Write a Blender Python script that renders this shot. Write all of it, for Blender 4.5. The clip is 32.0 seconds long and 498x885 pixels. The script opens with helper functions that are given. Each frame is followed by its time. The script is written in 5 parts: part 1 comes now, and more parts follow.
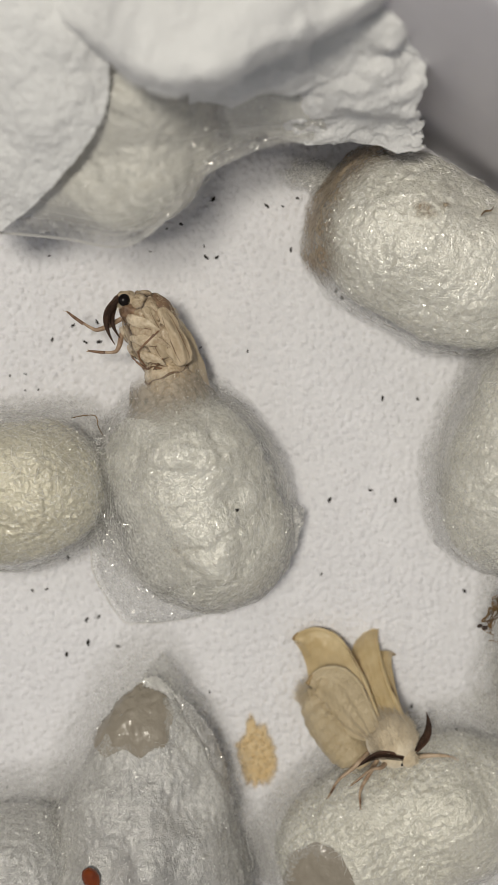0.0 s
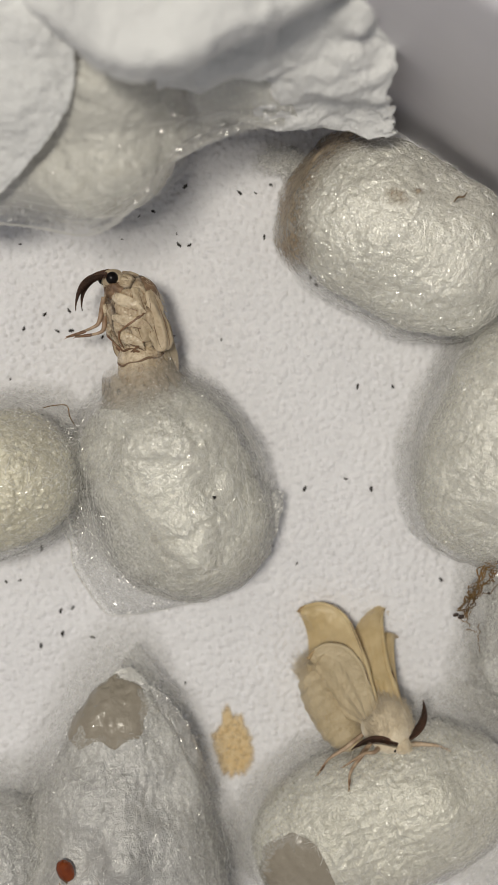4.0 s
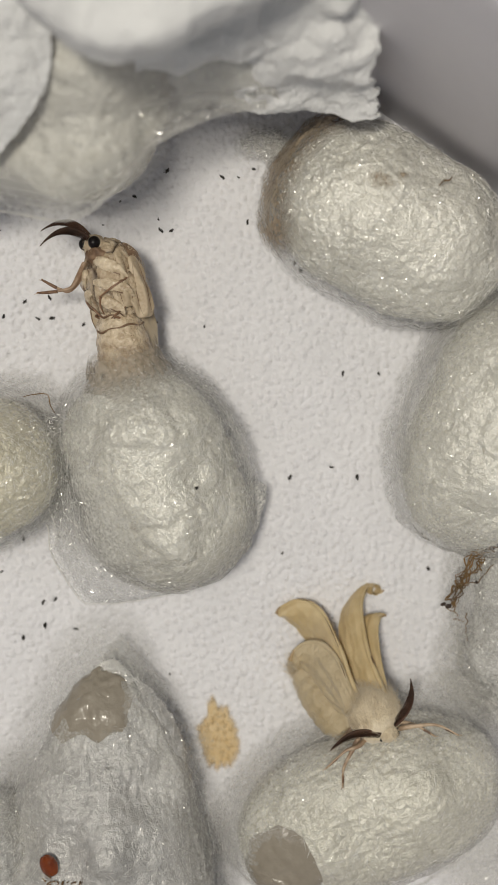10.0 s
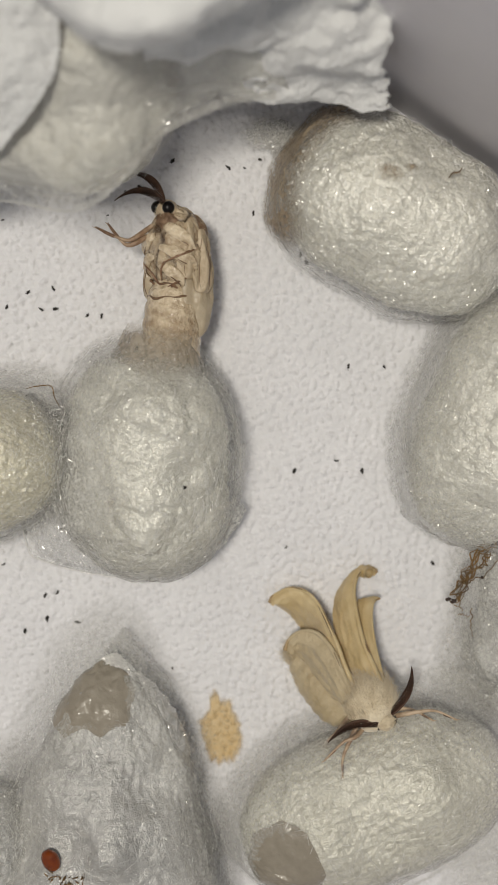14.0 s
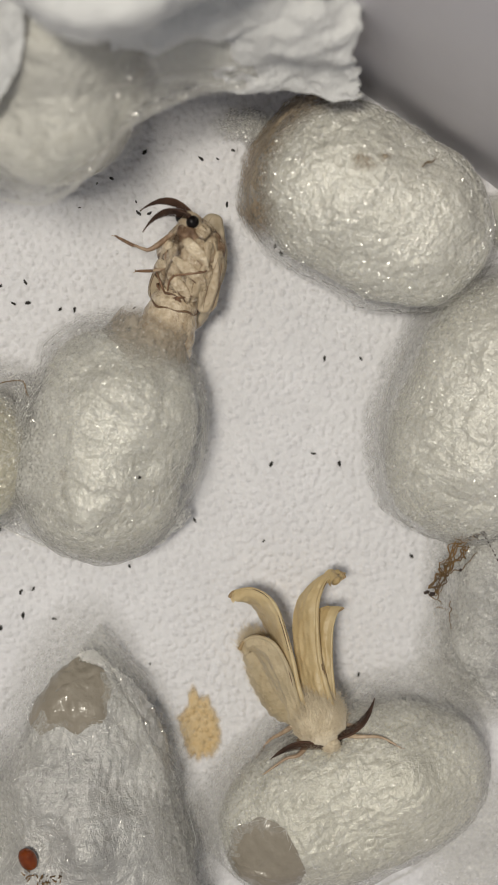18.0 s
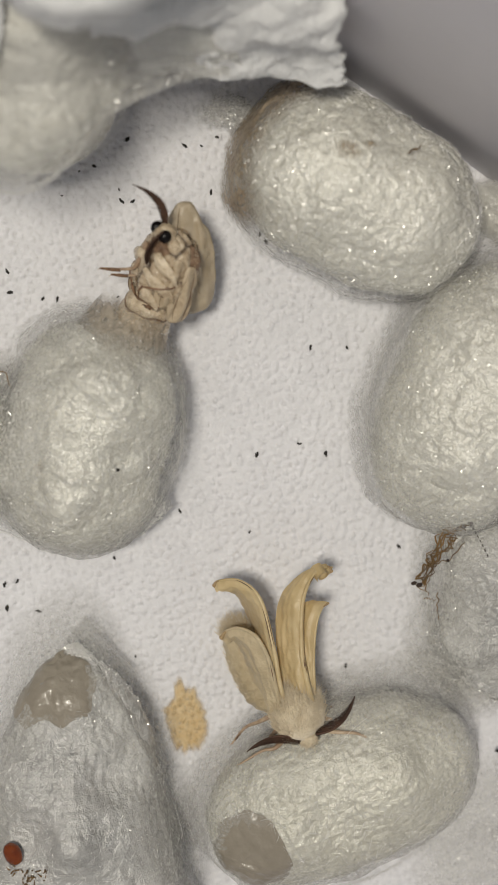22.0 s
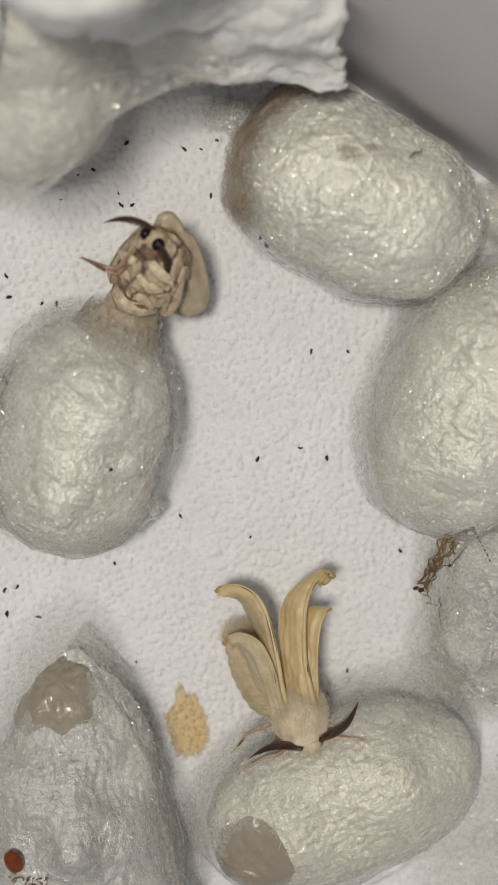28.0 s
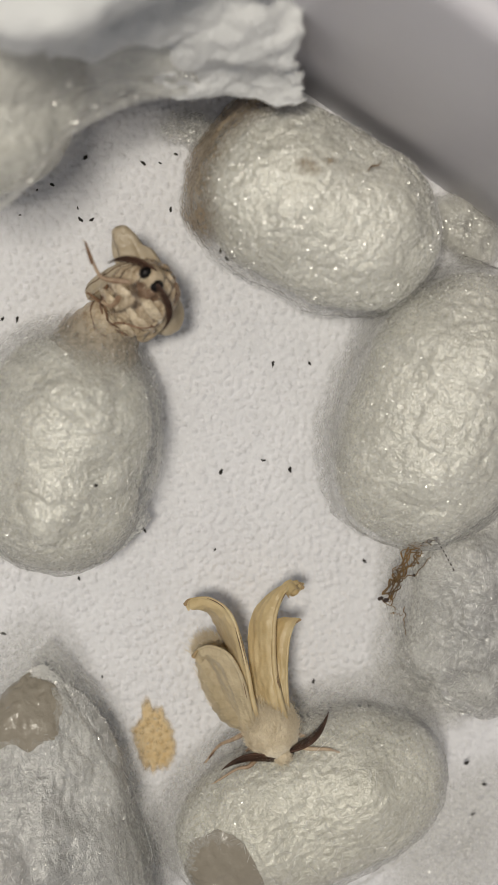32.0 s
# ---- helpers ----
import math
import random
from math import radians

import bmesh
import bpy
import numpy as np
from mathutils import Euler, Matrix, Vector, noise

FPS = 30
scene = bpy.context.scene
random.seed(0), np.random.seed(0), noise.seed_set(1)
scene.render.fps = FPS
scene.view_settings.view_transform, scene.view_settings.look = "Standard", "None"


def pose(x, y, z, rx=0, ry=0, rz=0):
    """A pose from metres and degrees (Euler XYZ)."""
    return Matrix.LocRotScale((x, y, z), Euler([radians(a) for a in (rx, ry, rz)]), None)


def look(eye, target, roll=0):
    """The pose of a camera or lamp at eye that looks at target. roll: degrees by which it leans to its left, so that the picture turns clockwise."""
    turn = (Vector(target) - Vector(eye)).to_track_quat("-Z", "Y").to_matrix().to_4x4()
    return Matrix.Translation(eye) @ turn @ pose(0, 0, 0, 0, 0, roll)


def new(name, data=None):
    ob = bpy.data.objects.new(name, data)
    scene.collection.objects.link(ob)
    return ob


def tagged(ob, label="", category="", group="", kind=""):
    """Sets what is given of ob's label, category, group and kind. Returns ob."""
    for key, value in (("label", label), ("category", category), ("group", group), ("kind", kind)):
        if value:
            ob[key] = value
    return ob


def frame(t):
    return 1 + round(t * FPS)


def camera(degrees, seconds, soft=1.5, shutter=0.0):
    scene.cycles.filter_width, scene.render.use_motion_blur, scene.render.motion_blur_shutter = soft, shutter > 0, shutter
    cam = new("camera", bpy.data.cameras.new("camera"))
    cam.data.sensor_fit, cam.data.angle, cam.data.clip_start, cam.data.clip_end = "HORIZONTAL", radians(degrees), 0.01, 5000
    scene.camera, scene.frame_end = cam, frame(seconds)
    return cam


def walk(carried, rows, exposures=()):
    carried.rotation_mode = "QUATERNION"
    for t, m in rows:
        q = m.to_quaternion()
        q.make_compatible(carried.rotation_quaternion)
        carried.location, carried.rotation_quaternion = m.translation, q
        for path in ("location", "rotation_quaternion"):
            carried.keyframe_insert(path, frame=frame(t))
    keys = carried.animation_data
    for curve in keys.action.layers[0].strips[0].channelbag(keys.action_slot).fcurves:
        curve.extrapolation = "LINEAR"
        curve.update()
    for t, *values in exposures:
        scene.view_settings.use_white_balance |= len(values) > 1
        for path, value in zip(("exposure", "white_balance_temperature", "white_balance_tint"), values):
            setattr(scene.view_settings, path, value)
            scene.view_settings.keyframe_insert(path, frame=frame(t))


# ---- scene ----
cam = camera(20.0, 32.0)
PATH = [
    (0, -0.01365, 0.02249, 0.17528, -6.472, -2.657, 0.706),
    (0.5, -0.01256, 0.02248, 0.17500, -6.524, -2.593, 0.617),
    (1, -0.01212, 0.02267, 0.17471, -6.646, -2.617, 0.540),
    (1.5, -0.01153, 0.02262, 0.17489, -6.707, -2.584, 0.530),
    (2, -0.01231, 0.02243, 0.17447, -6.718, -2.789, 0.567),
    (2.5, -0.01328, 0.02230, 0.17388, -6.797, -2.981, 0.644),
    (3, -0.01309, 0.02262, 0.17349, -6.935, -3.027, 0.611),
    (3.5, -0.01226, 0.02255, 0.17375, -6.955, -3.012, 0.568),
    (4, -0.01128, 0.02268, 0.17408, -7.011, -2.974, 0.469),
    (4.5, -0.01099, 0.02245, 0.17350, -7.012, -3.034, 0.456),
    (6.5, -0.01150, 0.02266, 0.17306, -7.221, -3.352, 0.425),
    (7, -0.01103, 0.02267, 0.17260, -7.241, -3.310, 0.344),
    (7.5, -0.01041, 0.02286, 0.17251, -7.348, -3.254, 0.302),
    (8, -0.01107, 0.02278, 0.17221, -7.390, -3.390, 0.269),
    (8.5, -0.01098, 0.02296, 0.17177, -7.506, -3.440, 0.242),
    (9, -0.01014, 0.02274, 0.17194, -7.533, -3.347, 0.220),
    (9.5, -0.00981, 0.02285, 0.17155, -7.607, -3.314, 0.213),
    (10, -0.01043, 0.02268, 0.17170, -7.570, -3.409, 0.242),
    (10.5, -0.01056, 0.02282, 0.17223, -7.638, -3.438, 0.318),
    (11, -0.01174, 0.02293, 0.17141, -7.735, -3.560, 0.415),
    (11.5, -0.01195, 0.02283, 0.17104, -7.732, -3.561, 0.476),
    (12, -0.01142, 0.02296, 0.17111, -7.839, -3.532, 0.481),
    (12.5, -0.01172, 0.02289, 0.17091, -7.856, -3.605, 0.489),
    (13, -0.01138, 0.02288, 0.17074, -7.921, -3.597, 0.486),
    (13.5, -0.01160, 0.02284, 0.17062, -7.934, -3.667, 0.529),
    (14, -0.01210, 0.02290, 0.17027, -8.012, -3.768, 0.589),
    (14.5, -0.01243, 0.02300, 0.17020, -8.042, -3.866, 0.544),
    (15, -0.01195, 0.02298, 0.17042, -8.056, -3.925, 0.459),
    (15.5, -0.01033, 0.02303, 0.17026, -8.044, -3.830, 0.344),
    (17.5, -0.01063, 0.02314, 0.16934, -8.288, -4.187, 0.191),
    (18, -0.01000, 0.02317, 0.16887, -8.403, -4.139, 0.138),
    (18.5, -0.01001, 0.02338, 0.16861, -8.596, -4.385, 0.029),
    (19, -0.00924, 0.02343, 0.16780, -8.758, -4.398, 0.002),
    (19.5, -0.00949, 0.02340, 0.16728, -8.882, -4.535, 0.036),
    (20, -0.01031, 0.02327, 0.16669, -8.966, -4.531, 0.126),
    (20.5, -0.01073, 0.02325, 0.16694, -8.992, -4.580, 0.114),
    (21, -0.00984, 0.02360, 0.16707, -9.115, -4.541, 0.074),
    (21.5, -0.00932, 0.02371, 0.16720, -9.116, -4.439, 0.065),
    (22, -0.00928, 0.02376, 0.16720, -9.071, -4.554, -0.013),
    (22.5, -0.00933, 0.02349, 0.16745, -8.972, -4.558, -0.009),
    (23, -0.00974, 0.02364, 0.16726, -9.025, -4.573, -0.022),
    (23.5, -0.00939, 0.02313, 0.16716, -8.848, -4.598, -0.052),
    (24, -0.00876, 0.02401, 0.16719, -9.148, -4.525, -0.114),
    (24.5, -0.00849, 0.02368, 0.16744, -9.015, -4.518, -0.170),
    (25, -0.00858, 0.02352, 0.16767, -8.960, -4.496, -0.142),
    (25.5, -0.00879, 0.02366, 0.16690, -9.051, -4.473, -0.110),
    (27.5, -0.00839, 0.02414, 0.16746, -9.206, -4.541, -0.123),
    (28, -0.00942, 0.02470, 0.16618, -9.244, -4.625, -0.152),
    (28.5, -0.00911, 0.02482, 0.16656, -9.279, -4.627, -0.167),
    (29, -0.01013, 0.02470, 0.16609, -9.194, -4.817, -0.199),
    (29.5, -0.01053, 0.02519, 0.16597, -9.162, -4.946, -0.318),
    (30, -0.00946, 0.02548, 0.16677, -9.100, -5.013, -0.463),
    (30.5, -0.00707, 0.02586, 0.16791, -8.986, -5.046, -0.731),
    (31, -0.00800, 0.02541, 0.16693, -8.824, -5.508, -0.841),
    (31.5, -0.00847, 0.02580, 0.16662, -9.088, -5.904, -0.726),
    (32, -0.00942, 0.02576, 0.16612, -9.034, -6.238, -0.703),
]
cam.data.dof.use_dof = True
cam.data.dof.focus_distance = 0.163
cam.data.dof.aperture_fstop = 30
walk(cam, [(t, pose(x, y, z, rx, ry, rz)) for t, x, y, z, rx, ry, rz in PATH])

# ---- light: a dim room and one warm-white lamp up and to the left ----
world = bpy.data.worlds.new("room")
scene.world = world
world.use_nodes = True
world.node_tree.nodes["Background"].inputs[0].default_value = (0.95, 0.97, 1.0, 1)
world.node_tree.nodes["Background"].inputs[1].default_value = 0.26
lamp = new("desk_lamp", bpy.data.lights.new("desk_lamp", "AREA"))
lamp.data.shape, lamp.data.size, lamp.data.energy, lamp.data.color = "DISK", 0.09, 2.24, (1.0, 0.94, 0.825)
lamp.matrix_world = look((-0.115, 0.085, 0.60), (0, 0, 0))
tagged(lamp, "white lamp above the box", "lamp")
scene.view_settings.exposure = 0.0

MM = 0.001


# ---- noise and meshes ----
def rnd(i, j, k, seed):
    i, j, k = (np.asarray(v, np.uint64) for v in (i, j, k))
    seed = np.uint64(seed * 1274126177 & 0xFFFFFFFF)
    h = (i * np.uint64(374761393) + j * np.uint64(668265263) + k * np.uint64(2147483647) + seed) & np.uint64(0xFFFFFFFF)
    h = ((h ^ (h >> np.uint64(13))) * np.uint64(1274126177)) & np.uint64(0xFFFFFFFF)
    h = ((h ^ (h >> np.uint64(16))) * np.uint64(2246822519)) & np.uint64(0xFFFFFFFF)
    return ((h ^ (h >> np.uint64(15))) & np.uint64(0xFFFF)).astype(float) / 32767.5 - 1.0


def noise3(p, size, seed=0):
    """Smooth noise from -1 to 1 at points p (..., 3), in lumps of that size."""
    q = np.asarray(p, float) / size + 1000.0
    i = np.floor(q).astype(np.int64)
    f = q - i
    f = f * f * (3 - 2 * f)
    out = 0.0
    for dx in (0, 1):
        for dy in (0, 1):
            for dz in (0, 1):
                w = abs(1 - dx - f[..., 0]) * abs(1 - dy - f[..., 1]) * abs(1 - dz - f[..., 2])
                out = out + w * rnd(i[..., 0] + dx, i[..., 1] + dy, i[..., 2] + dz, seed)
    return out


def fractal(p, size, octaves=3, seed=0):
    return sum(noise3(p, size / 2**n, seed + n) / 2**n for n in range(octaves))


def raw(name, verts, faces, smooth=True):
    """A mesh from points in millimetres and quads or triangles."""
    me = bpy.data.meshes.new(name)
    verts = np.asarray(verts, np.float32).reshape(-1, 3) * MM
    faces = np.asarray(faces, np.int32)
    n, k = faces.shape
    me.vertices.add(len(verts))
    me.vertices.foreach_set("co", verts.ravel())
    me.loops.add(n * k)
    me.loops.foreach_set("vertex_index", faces.ravel())
    me.polygons.add(n)
    me.polygons.foreach_set("loop_start", np.arange(0, n * k, k, dtype=np.int32))
    me.polygons.foreach_set("loop_total", np.full(n, k, np.int32))
    me.polygons.foreach_set("use_smooth", np.full(n, smooth))
    me.update(calc_edges=True)
    me.validate()
    return me


def quads(nu, nv, wrap_u=False, wrap_v=False):
    u = np.arange(nu if wrap_u else nu - 1)
    v = np.arange(nv if wrap_v else nv - 1)
    a, b = np.meshgrid(u, v, indexing="ij")
    a2, b2 = (a + 1) % nu, (b + 1) % nv
    return np.stack([a * nv + b, a2 * nv + b, a2 * nv + b2, a * nv + b2], -1).reshape(-1, 4)


def sheet_mesh(name, g, thick=0.0, wrap_u=False):
    """A grid of points (nu, nv, 3) as a surface, with a back and edges where it has a thickness."""
    nu, nv = g.shape[:2]
    f = quads(nu, nv, wrap_u)
    if not thick:
        return raw(name, g, f)
    du, dv = np.gradient(g, axis=0), np.gradient(g, axis=1)
    n = np.cross(du, dv)
    n /= np.linalg.norm(n, axis=-1, keepdims=True) + 1e-9
    back = g - n * thick
    m = nu * nv
    faces = [f, f[:, ::-1] + m]
    idx = np.arange(m).reshape(nu, nv)
    rims = [idx[:, 0], idx[:, -1][::-1]] + ([] if wrap_u else [idx[0][::-1], idx[-1]])
    for r in rims:
        faces.append(np.stack([r[:-1], r[1:], r[1:] + m, r[:-1] + m], -1))
    return raw(name, np.concatenate([g.reshape(-1, 3), back.reshape(-1, 3)]), np.concatenate(faces))


def spline(pts, n):
    """n points on a smooth line through the given ones."""
    p = np.asarray(pts, float)
    p = np.concatenate([[2 * p[0] - p[1]], p, [2 * p[-1] - p[-2]]])
    t = np.linspace(0, len(p) - 3 - 1e-9, n)
    i = t.astype(int)
    f = (t - i)[:, None]
    a, b, c, d = p[i], p[i + 1], p[i + 2], p[i + 3]
    return 0.5 * (2 * b + (c - a) * f + (2 * a - 5 * b + 4 * c - d) * f**2 + (3 * b - a - 3 * c + d) * f**3)


def tube(name, pts, radii, sides=8, n=24, flat=1.0):
    """A tapered tube along a smooth line, closed at both ends."""
    c = spline(pts, n)
    r = np.interp(np.linspace(0, 1, n), np.linspace(0, 1, len(radii)), radii)
    return raw(name, *tube_data(c, r, sides, flat))


def tube_data(c, r, sides=8, flat=1.0):
    n = len(c)
    d = np.gradient(c, axis=0)
    d /= np.linalg.norm(d, axis=1, keepdims=True) + 1e-9
    up = np.array([0.13, 0.21, 0.97])
    s = np.cross(d, up)
    s /= np.linalg.norm(s, axis=1, keepdims=True) + 1e-9
    w = np.cross(s, d)
    a = np.arange(sides) * 2 * np.pi / sides
    ring = c[:, None] + r[:, None, None] * (np.cos(a)[None, :, None] * s[:, None] + flat * np.sin(a)[None, :, None] * w[:, None])
    v = np.concatenate([ring.reshape(-1, 3), c[:1], c[-1:]])
    f = quads(n, sides, False, True)
    k = np.arange(sides)
    caps = np.concatenate([np.stack([(k + 1) % sides, k, np.full(sides, n * sides), np.full(sides, n * sides)], -1),
                           np.stack([k + (n - 1) * sides, (k + 1) % sides + (n - 1) * sides, np.full(sides, n * sides + 1), np.full(sides, n * sides + 1)], -1)])
    caps[:, 3] = caps[:, 2]
    tri = np.concatenate([f[:, [0, 1, 2]], f[:, [0, 2, 3]], caps[:, :3]])
    return v, tri


def join_data(parts):
    vs, fs, m = [], [], 0
    for v, f in parts:
        vs.append(v)
        fs.append(np.asarray(f) + m)
        m += len(v)
    return np.concatenate(vs), np.concatenate(fs)


def strands(name, lines, radius):
    """Many fine threads as one mesh; each line is (n, 3)."""
    return raw(name, *join_data([tube_data(np.asarray(c), np.full(len(c), radius) * np.linspace(1, 0.5, len(c)), 3) for c in lines]), False)


def blob(name, size, seed=0, rough=0.06, lump=0.5, nu=32, nv=20, shape=None):
    """A rounded body of half-sizes `size`, long along y, with an uneven skin."""
    th, ph = np.meshgrid(np.linspace(0, 2 * np.pi, nu, endpoint=False), np.linspace(0.02, np.pi - 0.02, nv), indexing="ij")
    d = np.stack([np.sin(ph) * np.cos(th), np.cos(ph), np.sin(ph) * np.sin(th)], -1)
    p = d * np.asarray(size)
    if shape:
        p = shape(p, d)
    p = p * (1 + rough * fractal(p, lump * max(size), 3, seed))[..., None]
    return raw(name, p, quads(nu, nv, True))


def part(name, data, mat, parent=None, label="", m=None):
    ob = new(name, data)
    if mat:
        data.materials.clear()
        data.materials.append(mat)
    ob.parent = parent
    if m is not None:
        ob.matrix_basis = m
    if label:
        tagged(ob, label)
    return ob


def thing(name, label, category, m=None, group="", kind=""):
    ob = new(name)
    ob.empty_display_size = 0.002
    if m is not None:
        ob.matrix_basis = m
    return tagged(ob, label, category, group, kind)


def at(x, y, z, rx=0, ry=0, rz=0):
    """A pose from millimetres and degrees."""
    return pose(x * MM, y * MM, z * MM, rx, ry, rz)


# ---- materials ----
def mat(name, color, rough=0.6, second=None, grain=0.6, bump=0.3, bump_size=0.25, spec=0.5, sheen=0.0, coat=0.0, coat_rough=0.12, trans=0.0, bump2=0.0, bump2_size=0.06, alpha=None, spread=1.4, glitter=0.0, metal=0.0, soft=0.0, facet=0.5, crease=None, streak=False):
    """A surface of two mixed tones in grains of `grain` mm, with relief in two sizes (mm)."""
    m = bpy.data.materials.new(name)
    m.use_nodes = True
    nt = m.node_tree
    b = nt.nodes["Principled BSDF"]
    tc = nt.nodes.new("ShaderNodeTexCoord")

    def nz(size, detail=4.0):
        n = nt.nodes.new("ShaderNodeTexNoise")
        n.inputs["Scale"].default_value = 1.0 / (size * MM)
        n.inputs["Detail"].default_value = detail
        nt.links.new(tc.outputs["Object"], n.inputs["Vector"])
        return n

    n1, n2 = nz(grain), nz(grain * 9)
    if streak:
        # silk's shimmer put into the tone, drawn out round the cocoon like its thread
        sc = nt.nodes.new("ShaderNodeVectorMath")
        sc.operation = "MULTIPLY"
        sc.inputs[1].default_value = (1.7, 0.45, 0.45)
        nt.links.new(tc.outputs["Object"], sc.inputs[0])
        nt.links.new(sc.outputs[0], n1.inputs["Vector"])
    add = nt.nodes.new("ShaderNodeMath")
    add.operation = "ADD"
    nt.links.new(n1.outputs["Fac"], add.inputs[0])
    nt.links.new(n2.outputs["Fac"], add.inputs[1])
    rng = nt.nodes.new("ShaderNodeMapRange")
    rng.inputs["From Min"].default_value, rng.inputs["From Max"].default_value = 1 - 0.25 * spread, 1 + 0.25 * spread
    nt.links.new(add.outputs[0], rng.inputs["Value"])
    mix = nt.nodes.new("ShaderNodeMix")
    mix.data_type = "RGBA"
    second = second or tuple(c * 0.8 for c in color)
    mix.inputs["A"].default_value, mix.inputs["B"].default_value = (*second, 1), (*color, 1)
    nt.links.new(rng.outputs[0], mix.inputs["Factor"])
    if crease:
        # mixes in a near-black brown along the creases between the plates
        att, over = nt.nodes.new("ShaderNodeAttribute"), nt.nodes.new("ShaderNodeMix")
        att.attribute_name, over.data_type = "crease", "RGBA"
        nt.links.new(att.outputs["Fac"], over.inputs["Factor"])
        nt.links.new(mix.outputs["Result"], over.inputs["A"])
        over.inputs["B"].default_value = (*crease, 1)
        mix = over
    nt.links.new(mix.outputs["Result"], b.inputs["Base Color"])
    b.inputs["Roughness"].default_value = rough
    b.inputs["Specular IOR Level"].default_value = spec
    b.inputs["Metallic"].default_value = metal
    b.inputs["Sheen Weight"].default_value = sheen
    if soft:
        b.inputs["Subsurface Weight"].default_value = soft
        b.inputs["Subsurface Radius"].default_value = (1.0, 0.9, 0.7)
        b.inputs["Subsurface Scale"].default_value = 0.9 * MM
    b.inputs["Coat Weight"].default_value = coat
    b.inputs["Coat Roughness"].default_value = coat_rough
    last = None
    for size, strength in ((bump_size, bump), (bump2_size, bump2)):
        if strength:
            n3, bp = nz(size, 3.0), nt.nodes.new("ShaderNodeBump")
            bp.inputs["Strength"].default_value = strength
            bp.inputs["Distance"].default_value = size * MM
            nt.links.new(n3.outputs["Fac"], bp.inputs["Height"])
            if last:
                nt.links.new(last.outputs[0], bp.inputs["Normal"])
            last = bp
    if last:
        nt.links.new(last.outputs[0], b.inputs["Normal"])
        nt.links.new(last.outputs[0], b.inputs["Coat Normal"])
    if glitter:
        # tiny facets of thread, each turned its own way
        vo, sub, mad, nrm = (nt.nodes.new("ShaderNodeTexVoronoi"), *(nt.nodes.new("ShaderNodeVectorMath") for _ in range(3)))
        vo.inputs["Scale"].default_value = 1.0 / (glitter * MM)
        sub.operation, mad.operation, nrm.operation = "SUBTRACT", "MULTIPLY_ADD", "NORMALIZE"
        sub.inputs[1].default_value = (0.5, 0.5, 0.5)
        mad.inputs[1].default_value = (facet, facet, facet)
        nt.links.new(tc.outputs["Object"], vo.inputs["Vector"])
        nt.links.new(vo.outputs["Color"], sub.inputs[0])
        nt.links.new(sub.outputs[0], mad.inputs[0])
        nt.links.new(last.outputs[0], mad.inputs[2])
        nt.links.new(mad.outputs[0], nrm.inputs[0])
        nt.links.new(nrm.outputs[0], b.inputs["Coat Normal"])
    out = nt.nodes["Material Output"]
    surf = b.outputs[0]
    if trans:
        tr, ms = nt.nodes.new("ShaderNodeBsdfTranslucent"), nt.nodes.new("ShaderNodeMixShader")
        nt.links.new(mix.outputs["Result"], tr.inputs["Color"])
        ms.inputs[0].default_value = trans
        nt.links.new(surf, ms.inputs[1])
        nt.links.new(tr.outputs[0], ms.inputs[2])
        surf = ms.outputs[0]
    if alpha:
        # a loose web: thin where its noise is low
        size, low, high, most = alpha
        na = nz(size, 6.0)
        r2 = nt.nodes.new("ShaderNodeMapRange")
        r2.inputs["From Min"].default_value, r2.inputs["From Max"].default_value = low, high
        r2.inputs["To Max"].default_value = most
        nt.links.new(na.outputs["Fac"], r2.inputs["Value"])
        at2 = nt.nodes.new("ShaderNodeAttribute")
        at2.attribute_name = "floss"
        mul = nt.nodes.new("ShaderNodeMath")
        mul.operation = "MULTIPLY"
        nt.links.new(r2.outputs[0], mul.inputs[0])
        nt.links.new(at2.outputs["Fac"], mul.inputs[1])
        tp, ms = nt.nodes.new("ShaderNodeBsdfTransparent"), nt.nodes.new("ShaderNodeMixShader")
        nt.links.new(mul.outputs[0], ms.inputs[0])
        nt.links.new(tp.outputs[0], ms.inputs[1])
        nt.links.new(surf, ms.inputs[2])
        surf = ms.outputs[0]
    nt.links.new(surf, out.inputs["Surface"])
    return m


PAPER = mat("embossed_paper", (0.82, 0.815, 0.835), 0.85, (0.735, 0.73, 0.75), 0.9, 0.5, 0.3, 0.25, bump2=0.5, bump2_size=0.09)
TISSUE = mat("soft_tissue", (0.86, 0.86, 0.85), 0.95, (0.80, 0.80, 0.79), 0.9, 0.5, 0.5, 0.15, bump2=0.3, bump2_size=0.1, trans=0.12)
PLASTIC = mat("white_box_plastic", (0.65, 0.63, 0.665), 0.38, (0.62, 0.60, 0.635), 3.0, 0.03, 0.8, 0.4)
TABLE = mat("white_table", (0.75, 0.74, 0.73), 0.5, (0.68, 0.67, 0.66), 20.0, 0.05, 1.0)
SILK = mat("wrinkled_silk", (0.78, 0.765, 0.69), 0.40, (0.56, 0.545, 0.48), 0.8, 0.35, 0.8, 0.8, coat=0.9, coat_rough=0.2, bump2=0.45, bump2_size=0.2, glitter=0.13, spread=1.2, soft=0.1, facet=0.28, streak=True, metal=0.2)
SILK_DULL = mat("dull_cream_silk", (0.74, 0.72, 0.625), 0.40, (0.52, 0.50, 0.42), 0.8, 0.35, 0.8, 0.8, coat=0.9, coat_rough=0.2, bump2=0.45, bump2_size=0.2, glitter=0.13, spread=1.2, soft=0.1, facet=0.28, streak=True, metal=0.2)
